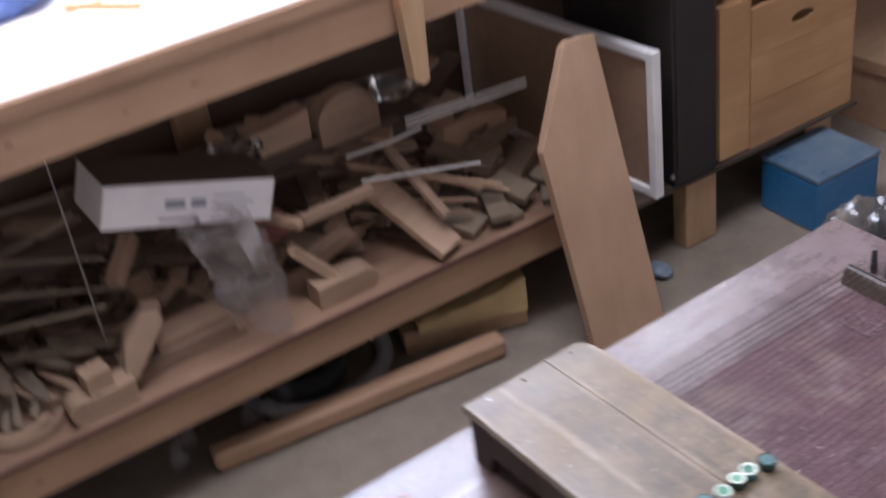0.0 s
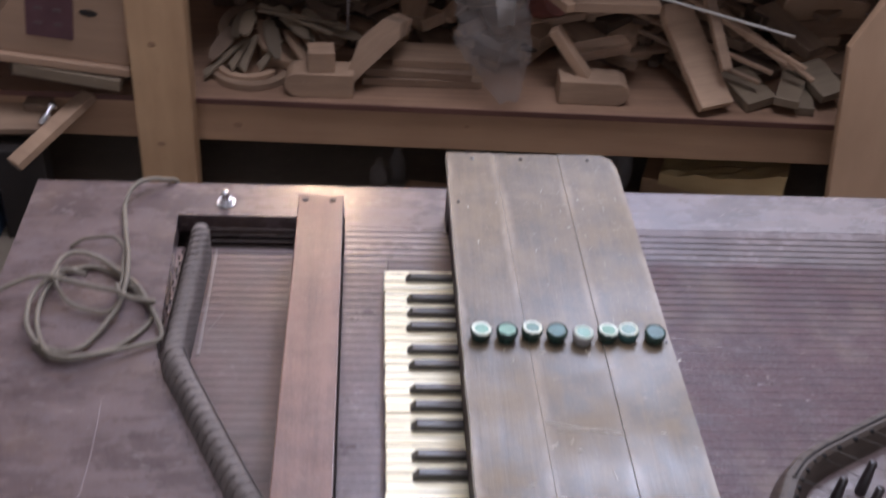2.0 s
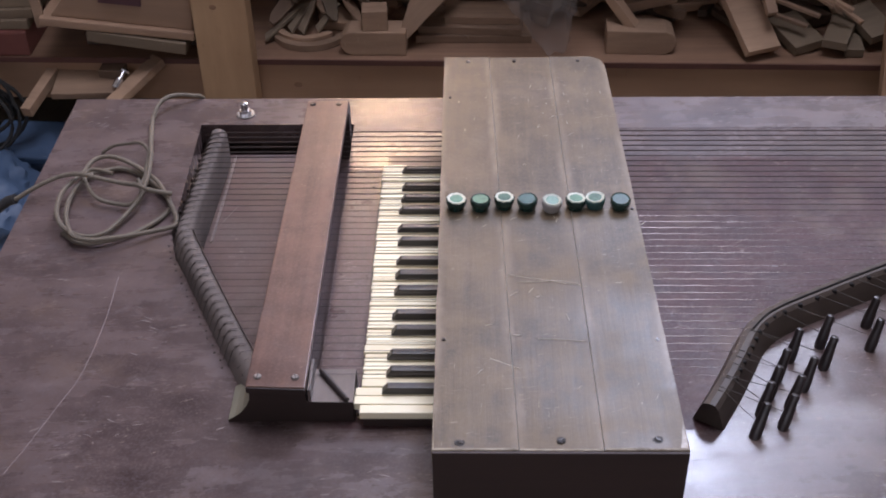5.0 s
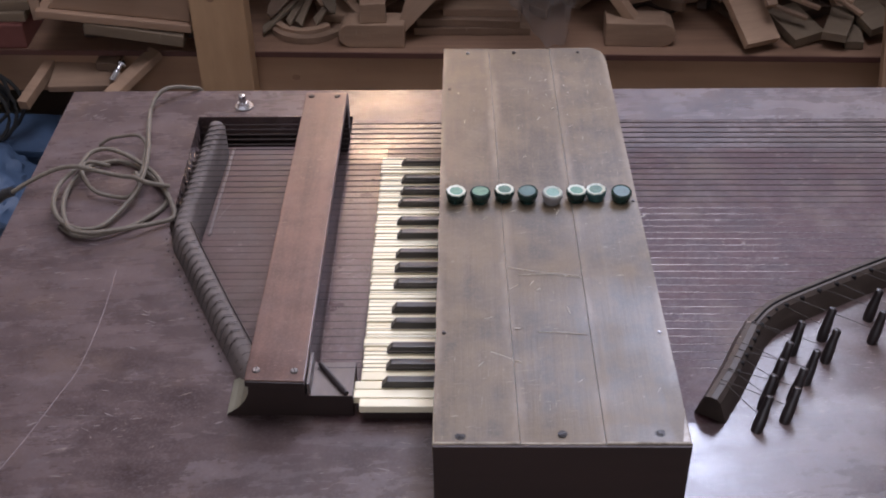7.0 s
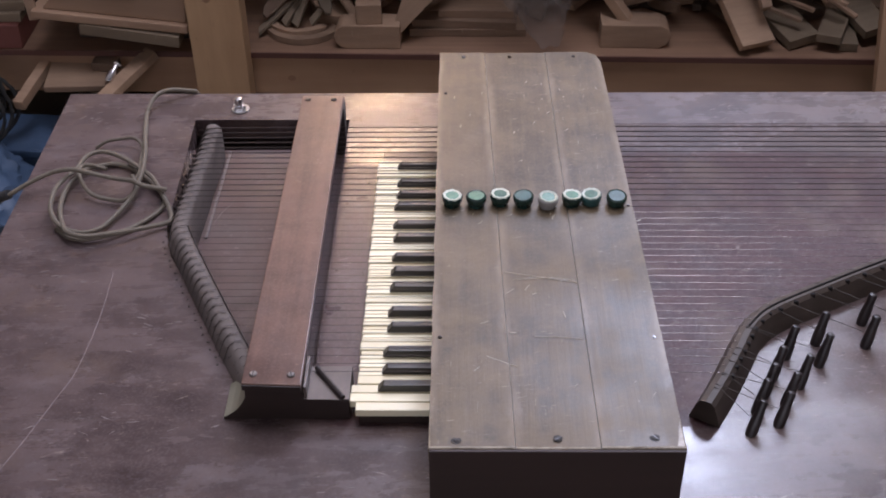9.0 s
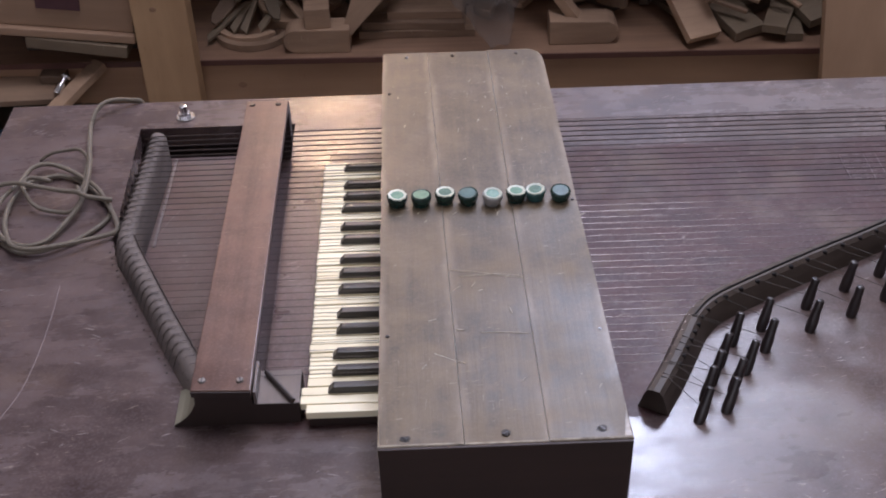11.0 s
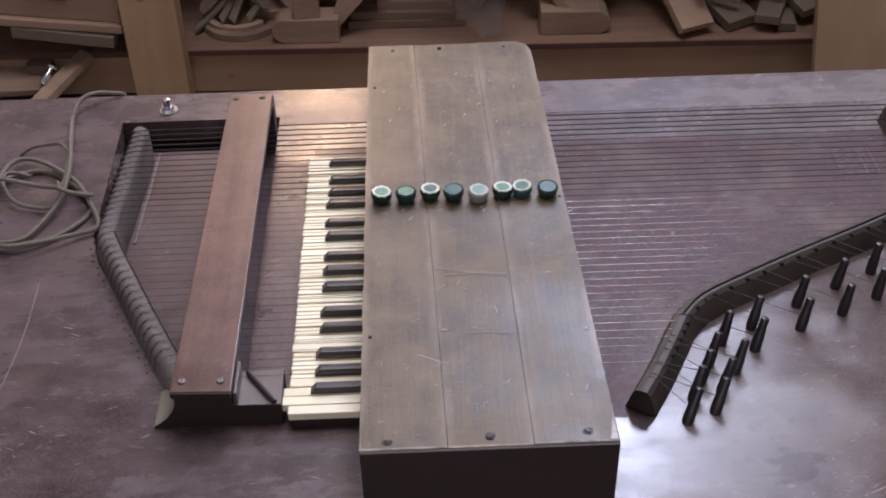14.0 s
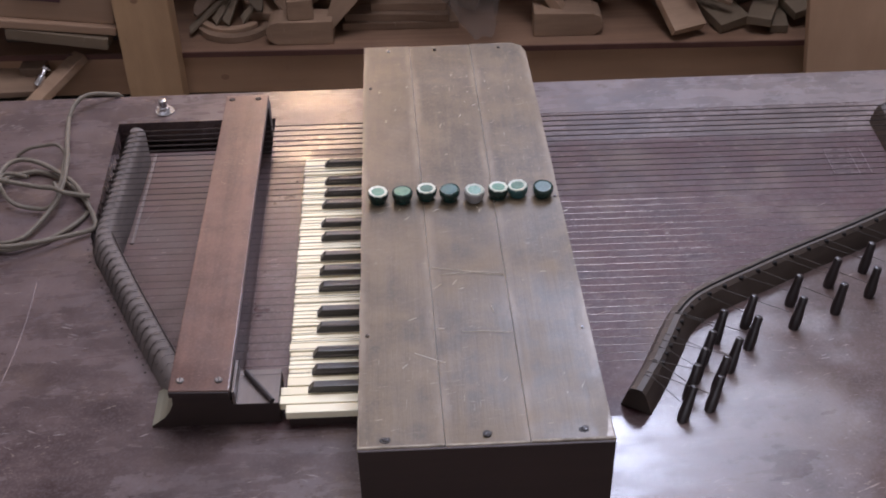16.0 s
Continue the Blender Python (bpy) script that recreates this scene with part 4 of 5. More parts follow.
def cover():
    """The long wooden cover over the keys: three planks on a dark frame, with eight buttons."""
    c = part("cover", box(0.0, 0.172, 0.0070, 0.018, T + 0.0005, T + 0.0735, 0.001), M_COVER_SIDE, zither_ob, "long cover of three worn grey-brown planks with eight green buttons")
    c.name = "key_cover"
    right = lambda y: 0.1826 - 0.0205 * y
    near, depth = 0.0030, 0.588
    # side walls stand clear of the strings
    for side in (0, 1):
        prof = [(0.018, 0.0005), (0.060, 0.0005), (0.066, 0.030), (0.545, 0.030), (0.553, 0.0005), (0.582, 0.0005), (0.582, 0.0690), (0.018, 0.0735)]
        bm = prism(prof, 0.0, 0.010, 0.0005, 1)
        m = Matrix(((0, 0, 1, 0), (1, 0, 0, 0), (0, 1, 0, 0), (0, 0, 0, 1)))
        move(bm, m)
        if side:
            for v in bm.verts:
                v.co.x += right(v.co.y) - 0.0125
        else:
            for v in bm.verts:
                v.co.x -= 0.0005
        move(bm, pose(0, 0, T))
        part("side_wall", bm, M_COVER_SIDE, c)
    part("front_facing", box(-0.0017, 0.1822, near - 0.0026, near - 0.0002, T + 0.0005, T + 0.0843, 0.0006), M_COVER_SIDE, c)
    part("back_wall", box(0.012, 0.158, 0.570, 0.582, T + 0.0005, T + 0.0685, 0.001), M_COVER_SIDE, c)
    seams = [(-0.0022, -0.0035), (0.0607, 0.0457), (0.1217, 0.1115), (0.1826, 0.1706)]
    for k in range(3):
        (fa, ba), (fb, bb) = seams[k], seams[k + 1]
        g = 0.00025
        pts = [(fa + g * (k > 0), near), (fb - g * (k < 2), near)]
        if k == 2:
            pts += [(bb + 0.0003, depth - 0.020), (bb - 0.004, depth - 0.007), (bb - 0.014, depth)]
        else:
            pts += [(bb - g, depth)]
        pts += [(ba + g * (k > 0), depth)]
        if k == 2:
            # small nicks along the outer edge
            pts[2:2] = [(right(y) - 0.0003 - 0.0009 * rng.random() ** 3, y) for y in [near + 0.012 + 0.0215 * q + rng.uniform(-0.006, 0.006) for q in range(1, 25)]]
        if k == 0:
            pts += [(fa + (ba - fa) * y / depth + 0.0002 + 0.0008 * rng.random() ** 3, y) for y in [depth - 0.012 - 0.0225 * q + rng.uniform(-0.006, 0.006) for q in range(1, 24)]]
        lift = (0.0, -0.0006, 0.0003)[k]
        bm = prism(pts, T + 0.0700, T + 0.08, 0.0, top=lambda x, y: cover_top(x, y) + lift)
        for v in bm.verts:
            if v.co.z < T + 0.072:
                v.co.z = cover_top(v.co.x, v.co.y) - 0.0115
        rim_edges = [e for e in bm.edges if all(v.co.z > T + 0.0755 for v in e.verts) and (all(v.co.y < near + 0.001 for v in e.verts) or all(v.co.y > depth - 0.021 for v in e.verts)
                     or (k == 0 and all(v.co.x < 0.0005 for v in e.verts)) or (k == 2 and all(v.co.x > right(v.co.y) - 0.0016 for v in e.verts)))]
        bmesh.ops.bevel(bm, geom=rim_edges, offset=0.0016, segments=2, affect="EDGES", profile=0.5)
        plank = part("plank", bm, M_COVER, c, "worn grey-brown plank with pale edges")
        plank.data.materials.append(M_EDGE)
        for f in plank.data.polygons:
            f.material_index = int(0.15 < f.normal.z < 0.97)
    for x, y, r, m in ((0.018, 0.010, 0.0030, M_DARK), (0.091, 0.012, 0.0033, M_DARK), (0.161, 0.013, 0.0033, M_DARK), (0.023, 0.576, 0.0025, M_STEEL), (0.073, 0.577, 0.0025, M_WIRE), (0.142, 0.577, 0.0025, M_WIRE),
                       (0.0045, 0.499, 0.0020, M_WIRE), (0.0045, 0.121, 0.0020, M_WIRE), (0.172, 0.299, 0.0018, M_WIRE), (0.1735, 0.121, 0.0016, M_STEEL)):
        if y < 0.02:
            rag = [(x + r * rng.uniform(0.9, 1.5) * math.cos(a), y + r * rng.uniform(0.7, 1.2) * math.sin(a)) for a in [2 * math.pi * k / 9 for k in range(9)]]
            part("ragged_hole", prism(rag, T + 0.080, 0, 0, top=lambda u, v: cover_top(u, v) + 0.0004), M_DARK, c, "dark ragged nail hole")
        screw(c, x, y, cover_top(x, y) - (0.0008 if y < 0.02 else 0.0003), r * 0.85, m, rng.uniform(0, 3))
    for line in (((0.0576, 0.2037), (0.0974, 0.1946), (0.1339, 0.1865)), ((0.0648, 0.1937), (0.097, 0.1961), (0.1152, 0.1928)), ((0.0789, 0.1222), (0.0976, 0.1217), (0.1166, 0.1193)), ((0.0411, 0.0994), (0.0522, 0.0937), (0.0641, 0.0874)), ((0.0581, 0.1753), (0.0648, 0.1813)), ((0.0741, 0.18), (0.0777, 0.1863)), ((0.1034, 0.153), (0.1055, 0.1446))):
        part("scratch", sweep([(x, y, cover_top(x, y) - 0.0002) for x, y in line], [(-0.0004, 0.0), (-0.0002, 0.00025), (0.0002, 0.00025), (0.0004, 0.0)][::-1]), M_SCRATCH, c, "pale scratch")
    for cx, cy, sx, sy, n, turn, spread in ((0.105, 0.428, 0.03, 0.05, 8, 60, 60), (0.12, 0.50, 0.05, 0.03, 6, 60, 60), (0.03, 0.49, 0.03, 0.06, 4, 85, 30), (0.07, 0.285, 0.10, 0.012, 7, 80, 40), (0.10, 0.19, 0.07, 0.02, 5, 5, 30), (0.05, 0.10, 0.06, 0.05, 4, 40, 60), (0.14, 0.05, 0.04, 0.05, 4, 70, 40)):
        tagged(part("scuff", strokes(cx, cy, sx, sy, n, turn, spread, lambda x, y: cover_top(x, y) + 0.0002, 0.0045), M_SCRATCH, c), "cluster of short pale scuffs", kind="stuff")
    part("chip", prism([(0.1760, 0.0045), (0.1812, 0.0045), (0.1807, 0.030), (0.1792, 0.022), (0.1776, 0.012)], T + 0.082, 0.001, 0, top=lambda x, y: cover_top(x, y) + 0.0005), M_EDGE, c, "pale chipped corner")
    looks = ((M_RIM, M_JADE), (M_GREEN, M_JADE), (M_RIM, M_JADE), (M_GREEN, M_TEAL), (M_RIM, M_JADE), (M_RIM, M_JADE), (M_RIM, M_JADE), (M_GREEN, M_TEAL))
    words = ("pearl-rimmed pale green button", "dark green button with a jade face", "pearl-rimmed pale green button", "dark teal button", "pearly white button", "pearl-rimmed pale green button", "pearl-rimmed jade green button", "dark teal button")
    for k, (x, y) in enumerate(((0.0125, 0.302), (0.0345, 0.301), (0.0560, 0.304), (0.0775, 0.302), (0.0990, 0.300), (0.1205, 0.302), (0.1390, 0.304), (0.1610, 0.302))):
        zt = cover_top(x, y)
        tilt = pose(x, y, zt, rng.uniform(-4, 6), rng.uniform(-4, 4), rng.uniform(0, 45)) @ Matrix.Diagonal((1.0, 1.0, 0.74, 1.0))
        b = part("button", move(lathe([(0.0072, -0.0005), (0.0078, 0.0030), (0.0087, 0.0056), (0.0092, 0.0082), (0.0094, 0.0108), (0.0093, 0.0128), (0.0086, 0.0136)], 16), tilt), (M_GREY if k == 4 else M_TEAL if k == 6 else M_GREEN), c, words[k])
        rim, face = looks[k]
        ringm = bmesh.new()
        n, wide = (9, 0.0062) if rim is M_RIM else (12, 0.0074)
        edge = [rng.uniform(0.97, 1.03) for i in range(n)]
        outer, crest, inner = ([ringm.verts.new((q * edge[i] * math.cos(2 * math.pi * i / n), q * edge[i] * math.sin(2 * math.pi * i / n), h)) for i in range(n)] for q, h in ((0.0090, 0.0132), (0.0085, 0.0146), (wide, 0.0139)))
        for i in range(n):
            j = (i + 1) % n
            ringm.faces.new((outer[i], outer[j], crest[j], crest[i]))
            ringm.faces.new((crest[i], crest[j], inner[j], inner[i]))
        part("rim", move(ringm, tilt), rim, b)
        part("face", move(lathe([(0.0076, 0.0116), (0.0076, 0.0137), (0.0040, 0.0139)], 12), tilt), face, b)
    return c


cover()


def cable():
    """Loops of cord lying over one another: plan and height over the board."""
    back = [(-0.284, 0.6385, -0.040), (-0.286, 0.638, -0.014), (-0.290, 0.634, -0.001), (-0.298, 0.628, 0.004), (-0.311, 0.622, 0.009), (-0.323, 0.612, 0.012), (-0.331, 0.600, 0.010), (-0.334, 0.586, 0.006), (-0.334, 0.572, 0.004), (-0.321, 0.510, 0.014), (-0.315, 0.483, 0.016), (-0.311, 0.448, 0.016), (-0.313, 0.420, 0.011), (-0.318, 0.406, 0.007), (-0.332, 0.377, 0.003)]
    outer = [(-0.342, 0.363, 0.003), (-0.358, 0.358, 0.004), (-0.376, 0.364, 0.007), (-0.388, 0.378, 0.010), (-0.394, 0.397, 0.012), (-0.395, 0.427, 0.012), (-0.383, 0.457, 0.012), (-0.382, 0.473, 0.010), (-0.378, 0.490, 0.008), (-0.365, 0.498, 0.006), (-0.345, 0.489, 0.006), (-0.321, 0.467, 0.008), (-0.301, 0.444, 0.010), (-0.287, 0.419, 0.010), (-0.274, 0.395, 0.004), (-0.271, 0.378, 0.003), (-0.285, 0.370, 0.003), (-0.307, 0.357, 0.007), (-0.327, 0.349, 0.009), (-0.347, 0.343, 0.011), (-0.366, 0.351, 0.010), (-0.378, 0.373, 0.007)]
    under = [(-0.385, 0.395, 0.007), (-0.388, 0.422, 0.006), (-0.386, 0.447, 0.005), (-0.377, 0.470, 0.003), (-0.364, 0.479, 0.001), (-0.350, 0.482, 0.001), (-0.333, 0.476, 0.001), (-0.317, 0.462, 0.001), (-0.300, 0.442, 0.001), (-0.288, 0.427, 0.001), (-0.283, 0.412, 0.001), (-0.287, 0.398, 0.0), (-0.298, 0.380, 0.001), (-0.312, 0.366, 0.001), (-0.329, 0.356, 0.002), (-0.347, 0.350, 0.002), (-0.366, 0.354, 0.001), (-0.383, 0.369, 0.0)]
    lead = [(-0.458, 0.427, -0.004), (-0.445, 0.425, 0.003), (-0.434, 0.430, 0.008), (-0.417, 0.438, 0.014), (-0.400, 0.444, 0.018), (-0.382, 0.443, 0.021), (-0.369, 0.439, 0.021), (-0.351, 0.435, 0.019), (-0.332, 0.430, 0.018), (-0.316, 0.424, 0.020), (-0.304, 0.415, 0.021), (-0.293, 0.415, 0.018), (-0.280, 0.417, 0.014)]
    knot = [(-0.351, 0.457, 0.012), (-0.369, 0.463, 0.013), (-0.378, 0.460, 0.013), (-0.378, 0.447, 0.012), (-0.373, 0.437, 0.010), (-0.365, 0.425, 0.008), (-0.354, 0.417, 0.006), (-0.340, 0.414, 0.004), (-0.326, 0.412, 0.004), (-0.317, 0.415, 0.008), (-0.313, 0.422, 0.013), (-0.316, 0.431, 0.016), (-0.319, 0.437, 0.018)]
    arch = [(-0.379, 0.515, 0.0), (-0.367, 0.521, 0.005), (-0.354, 0.522, 0.007), (-0.338, 0.520, 0.010), (-0.328, 0.510, 0.012), (-0.321, 0.496, 0.012), (-0.320, 0.478, 0.010), (-0.317, 0.456, 0.010), (-0.318, 0.439, 0.010)]
    cab = thing("cable", "grey cloth-covered cable coiled on the instrument", "cable")
    for line, r in ((back + outer + under, 0.0025), (lead, 0.0024), (knot, 0.0022), (arch, 0.0019)):
        part("cord", sweep(smooth_path([(x, y, T + r + 0.0002 + h) for x, y, h in line], 6), ring(r, 8)), M_CABLE, cab, smooth=True)
    part("plug", sweep([(-0.447, 0.425, T + 0.005), (-0.456, 0.427, T + 0.001), (-0.470, 0.424, T - 0.008)], ring(0.0052, 10)), M_PLUG, cab, "black plug", True)


cable()

# ---- things leaning and standing by the bench ----


def leaning_board():
    pts = [(0.916, 0.704), (0.984, 0.696), (1.031, 0.0), (0.828, 0.0), (0.798, 0.506), (0.900, 0.694)]
    bm = prism(pts, 0.0, 0.022, 0.002)
    # stand it up and lean it back
    lean = math.degrees(math.atan(0.2))
    for v in bm.verts:
        v.co.y *= math.sqrt(1 + 0.2 ** 2)
    move(bm, pose(0, 1.400, 0, 90 - lean, 0, 0))
    tagged(part("board", bm, M_BOARD), "tall pale beech board with cut-off corners leaning on the bench", "board")


leaning_board()


def crate():
    c = thing("crate", "orange-toned pine crate with a hand hole on the lower shelf", "crate", place=pose(1.49, 1.552, 0.2065, 0, 0, -1.5))
    w, d, h, t = 0.36, 0.28, 0.372, 0.014
    n = 3
    for k in range(n):
        z0, z1 = k * h / n + 0.0008, (k + 1) * h / n - 0.0008
        if k == 2:
            # the top slat of the front has a slot for the hand
            outer = [(0, z0), (w, z0), (w, z1), (0, z1)]
            hole = [(0.150 + 0.032 * sx * math.cos(a) * 1.2 + 0.02, z0 + 0.055 + 0.014 * math.sin(a)) for sx, a in [(1, 2 * math.pi * i / 14) for i in range(14)]]
            bm = slab_with_hole(outer, [hole], 0, t)
            move(bm, pose(0, t, 0, 90, 0, 0))
        else:
            bm = box(0, w, 0, t, z0, z1, 0.0015)
        part("front_slat", bm, M_CRATE, c)
        part("side_slat", box(0.0, t, t + 0.0005, d, z0, z1, 0.0015), M_CRATE, c)
        part("side_slat", box(w - t, w, t + 0.0005, d, z0, z1, 0.0015), M_CRATE, c)
        part("back_slat", box(t + 0.0005, w - t - 0.0005, d - t, d, z0, z1, 0.0015), M_CRATE, c)
    part("base", box(t, w - t, t, d - t, 0.001, 0.012, 0), M_CRATE, c)
    part("corner_post", box(-0.10, -0.0008, 0.003, 0.028, 0.004, h + 0.03, 0.002), M_CRATE, c, "orange pine corner board")


crate()


def sash():
    """A white-painted sash standing edge-on."""
    s = thing("window_sash", "old white-painted window sash standing on the lower shelf", "sash", place=pose(1.168, 1.545, 0.2065, 0, 0, 4))
    L, H, w, t = 0.70, 0.375, 0.022, 0.026
    part("stile", box(0, t, 0, w, 0, H, 0.002), M_WHITE, s)
    part("stile", box(0, t, L - w, L, 0, H, 0.002), M_WHITE, s)
    part("top_bar", box(0.001, t - 0.001, w, L - w, H - w, H - 0.001, 0.002), M_WHITE, s)
    part("bottom_bar", box(0.001, t - 0.001, w, L - w, 0.001, w, 0.002), M_WHITE, s)
    part("panel", box(0.012, 0.018, w, L - w, w, H - w, 0), M_CASE, s, "brown fibreboard panel")


sash()


def dark_case():
    c = thing("case", "black upright case beside the crate on the lower shelf", "case", place=pose(1.235, 1.549, 0.2065, 0, 0, -1.5))
    part("body", box(0, 0.135, 0.004, 0.40, 0, 0.62, 0.004), M_DARK, c)
    part("front_panel", box(0.008, 0.127, 0.0, 0.0035, 0.01, 0.61, 0.001), M_DARK, c)
    part("knob", move(lathe([(0.006, 0), (0.006, 0.006), (0.004, 0.008)], 12), pose(-0.004, 0.01, 0.03, 90, 0, 0)), M_STEEL, c)


dark_case()


def blue_box():
    b = thing("box", "blue plastic box with a lid on the floor", "box", place=pose(1.552, 1.388, 0, 0, 0, -2))
    bm = box(0, 0.22, 0, 0.19, 0, 0.140, 0.008, 3)
    part("body", bm, M_BLUE, b)
    part("lid", box(-0.0015, 0.2215, -0.0015, 0.1915, 0.1405, 0.156, 0.006, 3), M_BLUE_LID, b, "dusty greyish-blue lid")


blue_box()


def low_plinth():
    p = thing("low_shelf", "low pine shelf unit on the floor", "shelf", place=pose(2.09, 1.45, 0))
    part("top_board", box(-0.01, 0.6, 0, 0.68, 0.165, 0.205, 0.003), M_RAIL, p)
    part("side_board", box(0.0, 0.025, 0.005, 0.675, 0, 0.1648, 0.002), M_RAIL, p)
    part("side_board", box(0.56, 0.585, 0.005, 0.675, 0, 0.1648, 0.002), M_RAIL, p)


low_plinth()


def pole():
    a, b = Vector((0.005, 1.665, 0.028)), Vector((0.693, 1.560, 0.028))
    pts = [a.lerp(b, k / 12) for k in range(13)]
    c, e = 0.007, 0.024
    bm = sweep([p + Vector((0, 0, 0.002)) for p in pts], [(e - c, -e), (e, c - e), (e, e - c), (e - c, e), (c - e, e), (-e, e - c), (-e, c - e), (c - e, -e)])
    tagged(part("pole", bevel_ends(bm), M_RAIL), "pale squared wooden bar with eased corners lying on the floor", "bar")


def bevel_ends(bm):
    es = [e for e in bm.edges if any(len(f.verts) > 6 for f in e.link_faces)]
    bmesh.ops.bevel(bm, geom=es, offset=0.006, segments=2, affect="EDGES")
    return bm


pole()


def beam():
    bm = box(0.0, 0.30, 0.0, 0.10, 0.0, 0.055, 0.004)
    ob = part("timber_offcut", bm, M_PINE)
    ob.matrix_basis = pose(0.525, 1.710, 0.0, 0, 0, -20)
    tagged(ob, "rough pale timber offcut lying on the floor", "timber")
    # a split block, its broken upper face slanting down to one end
    bm = bmesh.new()
    nx, ny = 14, 6
    rows = []
    for j in range(ny + 1):
        rows.append([bm.verts.new((0.26 * i / nx, 0.085 * j / ny, 0.028 + 0.062 * (i / nx) ** 1.4 + 0.010 * noise.noise(Vector((i * 0.35, j * 0.9, 4))))) for i in range(nx + 1)])
    for a, b in zip(rows, rows[1:]):
        for i in range(nx):
            bm.faces.new((a[i], a[i + 1], b[i + 1], b[i]))
    res = bmesh.ops.extrude_face_region(bm, geom=list(bm.faces))
    for g in res["geom"]:
        if isinstance(g, bmesh.types.BMVert):
            g.co.z = 0.0
    ob = part("timber_offcut", bm, M_YELLOW)
    ob.matrix_basis = pose(0.555, 1.685, 0.0556, 0, 0, -22)
    tagged(ob, "split yellow timber block on another offcut", "timber")


beam()


def hose():
    pts = [(0.33 + 0.17 * math.cos(a), 1.80 + 0.15 * math.sin(a), 0.022 + 0.012 * k) for k, a in enumerate([i * 0.35 for i in range(20)])]
    pts = [(x, y, 0.022 + 0.035 * (i // 18)) for i, (x, y, z) in enumerate(pts)]
    tagged(part("hose", sweep(smooth_path(pts, 3), ring(0.020, 10)), M_GREY, smooth=True), "grey hose coiled on the floor under the shelf", "hose")
    bm = lathe([(0.085, 0), (0.10, 0.012), (0.10, 0.045), (0.07, 0.055), (0.05, 0.03)], 26)
    tagged(part("wheel", move(bm, pose(0.30, 1.80, 0.0)), M_RUBBER, smooth=True), "black rubber wheel lying on the floor", "wheel")
    for x, y in ((0.12, 1.72), (0.17, 1.70), (0.22, 1.74), (-0.05, 1.72), (-0.01, 1.76)):
        tagged(part("bottle", move(lathe([(0.018, 0), (0.02, 0.01), (0.02, 0.05), (0.008, 0.065), (0.008, 0.08)], 14), pose(x, y, 0.0, 0, 0, 0)), M_FILM, smooth=True), "small cloudy plastic bottle on the floor", "bottle", "bottles under the shelf")


hose()


def blue_scrap():
    bm = bmesh.new()
    bmesh.ops.create_icosphere(bm, subdivisions=3, radius=0.03)
    for v in bm.verts:
        v.co *= 1 + 0.35 * noise.noise(v.co * 40)
        v.co.z = max(v.co.z * 0.6 + 0.016, 0.0)
    tagged(part("plastic_scrap", move(bm, pose(1.16, 1.53, 0)), M_PALEBLUE), "crumpled bluish plastic scrap on the floor", "litter")


blue_scrap()


def sack(name, place, size, mat, label, seed):
    bm = bmesh.new()
    bmesh.ops.create_icosphere(bm, subdivisions=5, radius=1)
    for v in bm.verts:
        p = v.co.copy()
        q = p * 2.2 + Vector((seed, seed * 2, 0))
        k = 1 + 0.13 * noise.noise(q) + 0.09 * noise.noise(q * 2.7) + 0.07 * abs(noise.noise(q * 6)) + 0.04 * abs(noise.noise(q * 13))
        v.co = Vector((p.x * size[0] * k, p.y * size[1] * k, max((p.z * k * 0.5 + 0.47) * size[2], 0)))
    tagged(part(name, move(bm, place), mat, smooth=True), label, "sack")


sack("plastic_sack", pose(1.03, 0.84, 0), (0.13, 0.13, 0.565), M_SACK, "tall crumpled dark plastic sack standing on the floor", 3)
sack("blue_sack", pose(-0.985, 1.345, 0), (0.165, 0.15, 0.20), M_BLUE_DARK, "slumped blue plastic sack standing on the floor", 9)

# ---- the lower shelf's clutter ----
SHELF = 0.2925


def on_bench(x, d, z, rx=0, ry=0, rz=0):
    """A pose on the shelf: d metres behind the bench's front."""
    return pose(x, front(x, d), z, rx, ry, rz + TURN_B)


def scrap(bm, m, label, mat=None, name="wood_offcut", smooth=False, category="offcut"):
    ob = part(name, bm, mat or M_SCRAP, None, "", smooth)
    ob.matrix_basis = m
    return tagged(ob, label, category, "offcuts on the shelf")


def arc(r0, r1, a0, a1, h, n=14, bv=0.0015):
    pts = [(r1 * math.cos(a0 + (a1 - a0) * i / n), r1 * math.sin(a0 + (a1 - a0) * i / n)) for i in range(n + 1)]
    pts += [(r0 * math.cos(a1 + (a0 - a1) * i / n), r0 * math.sin(a1 + (a0 - a1) * i / n)) for i in range(n + 1)]
    return prism(pts, 0, h, bv, 1)


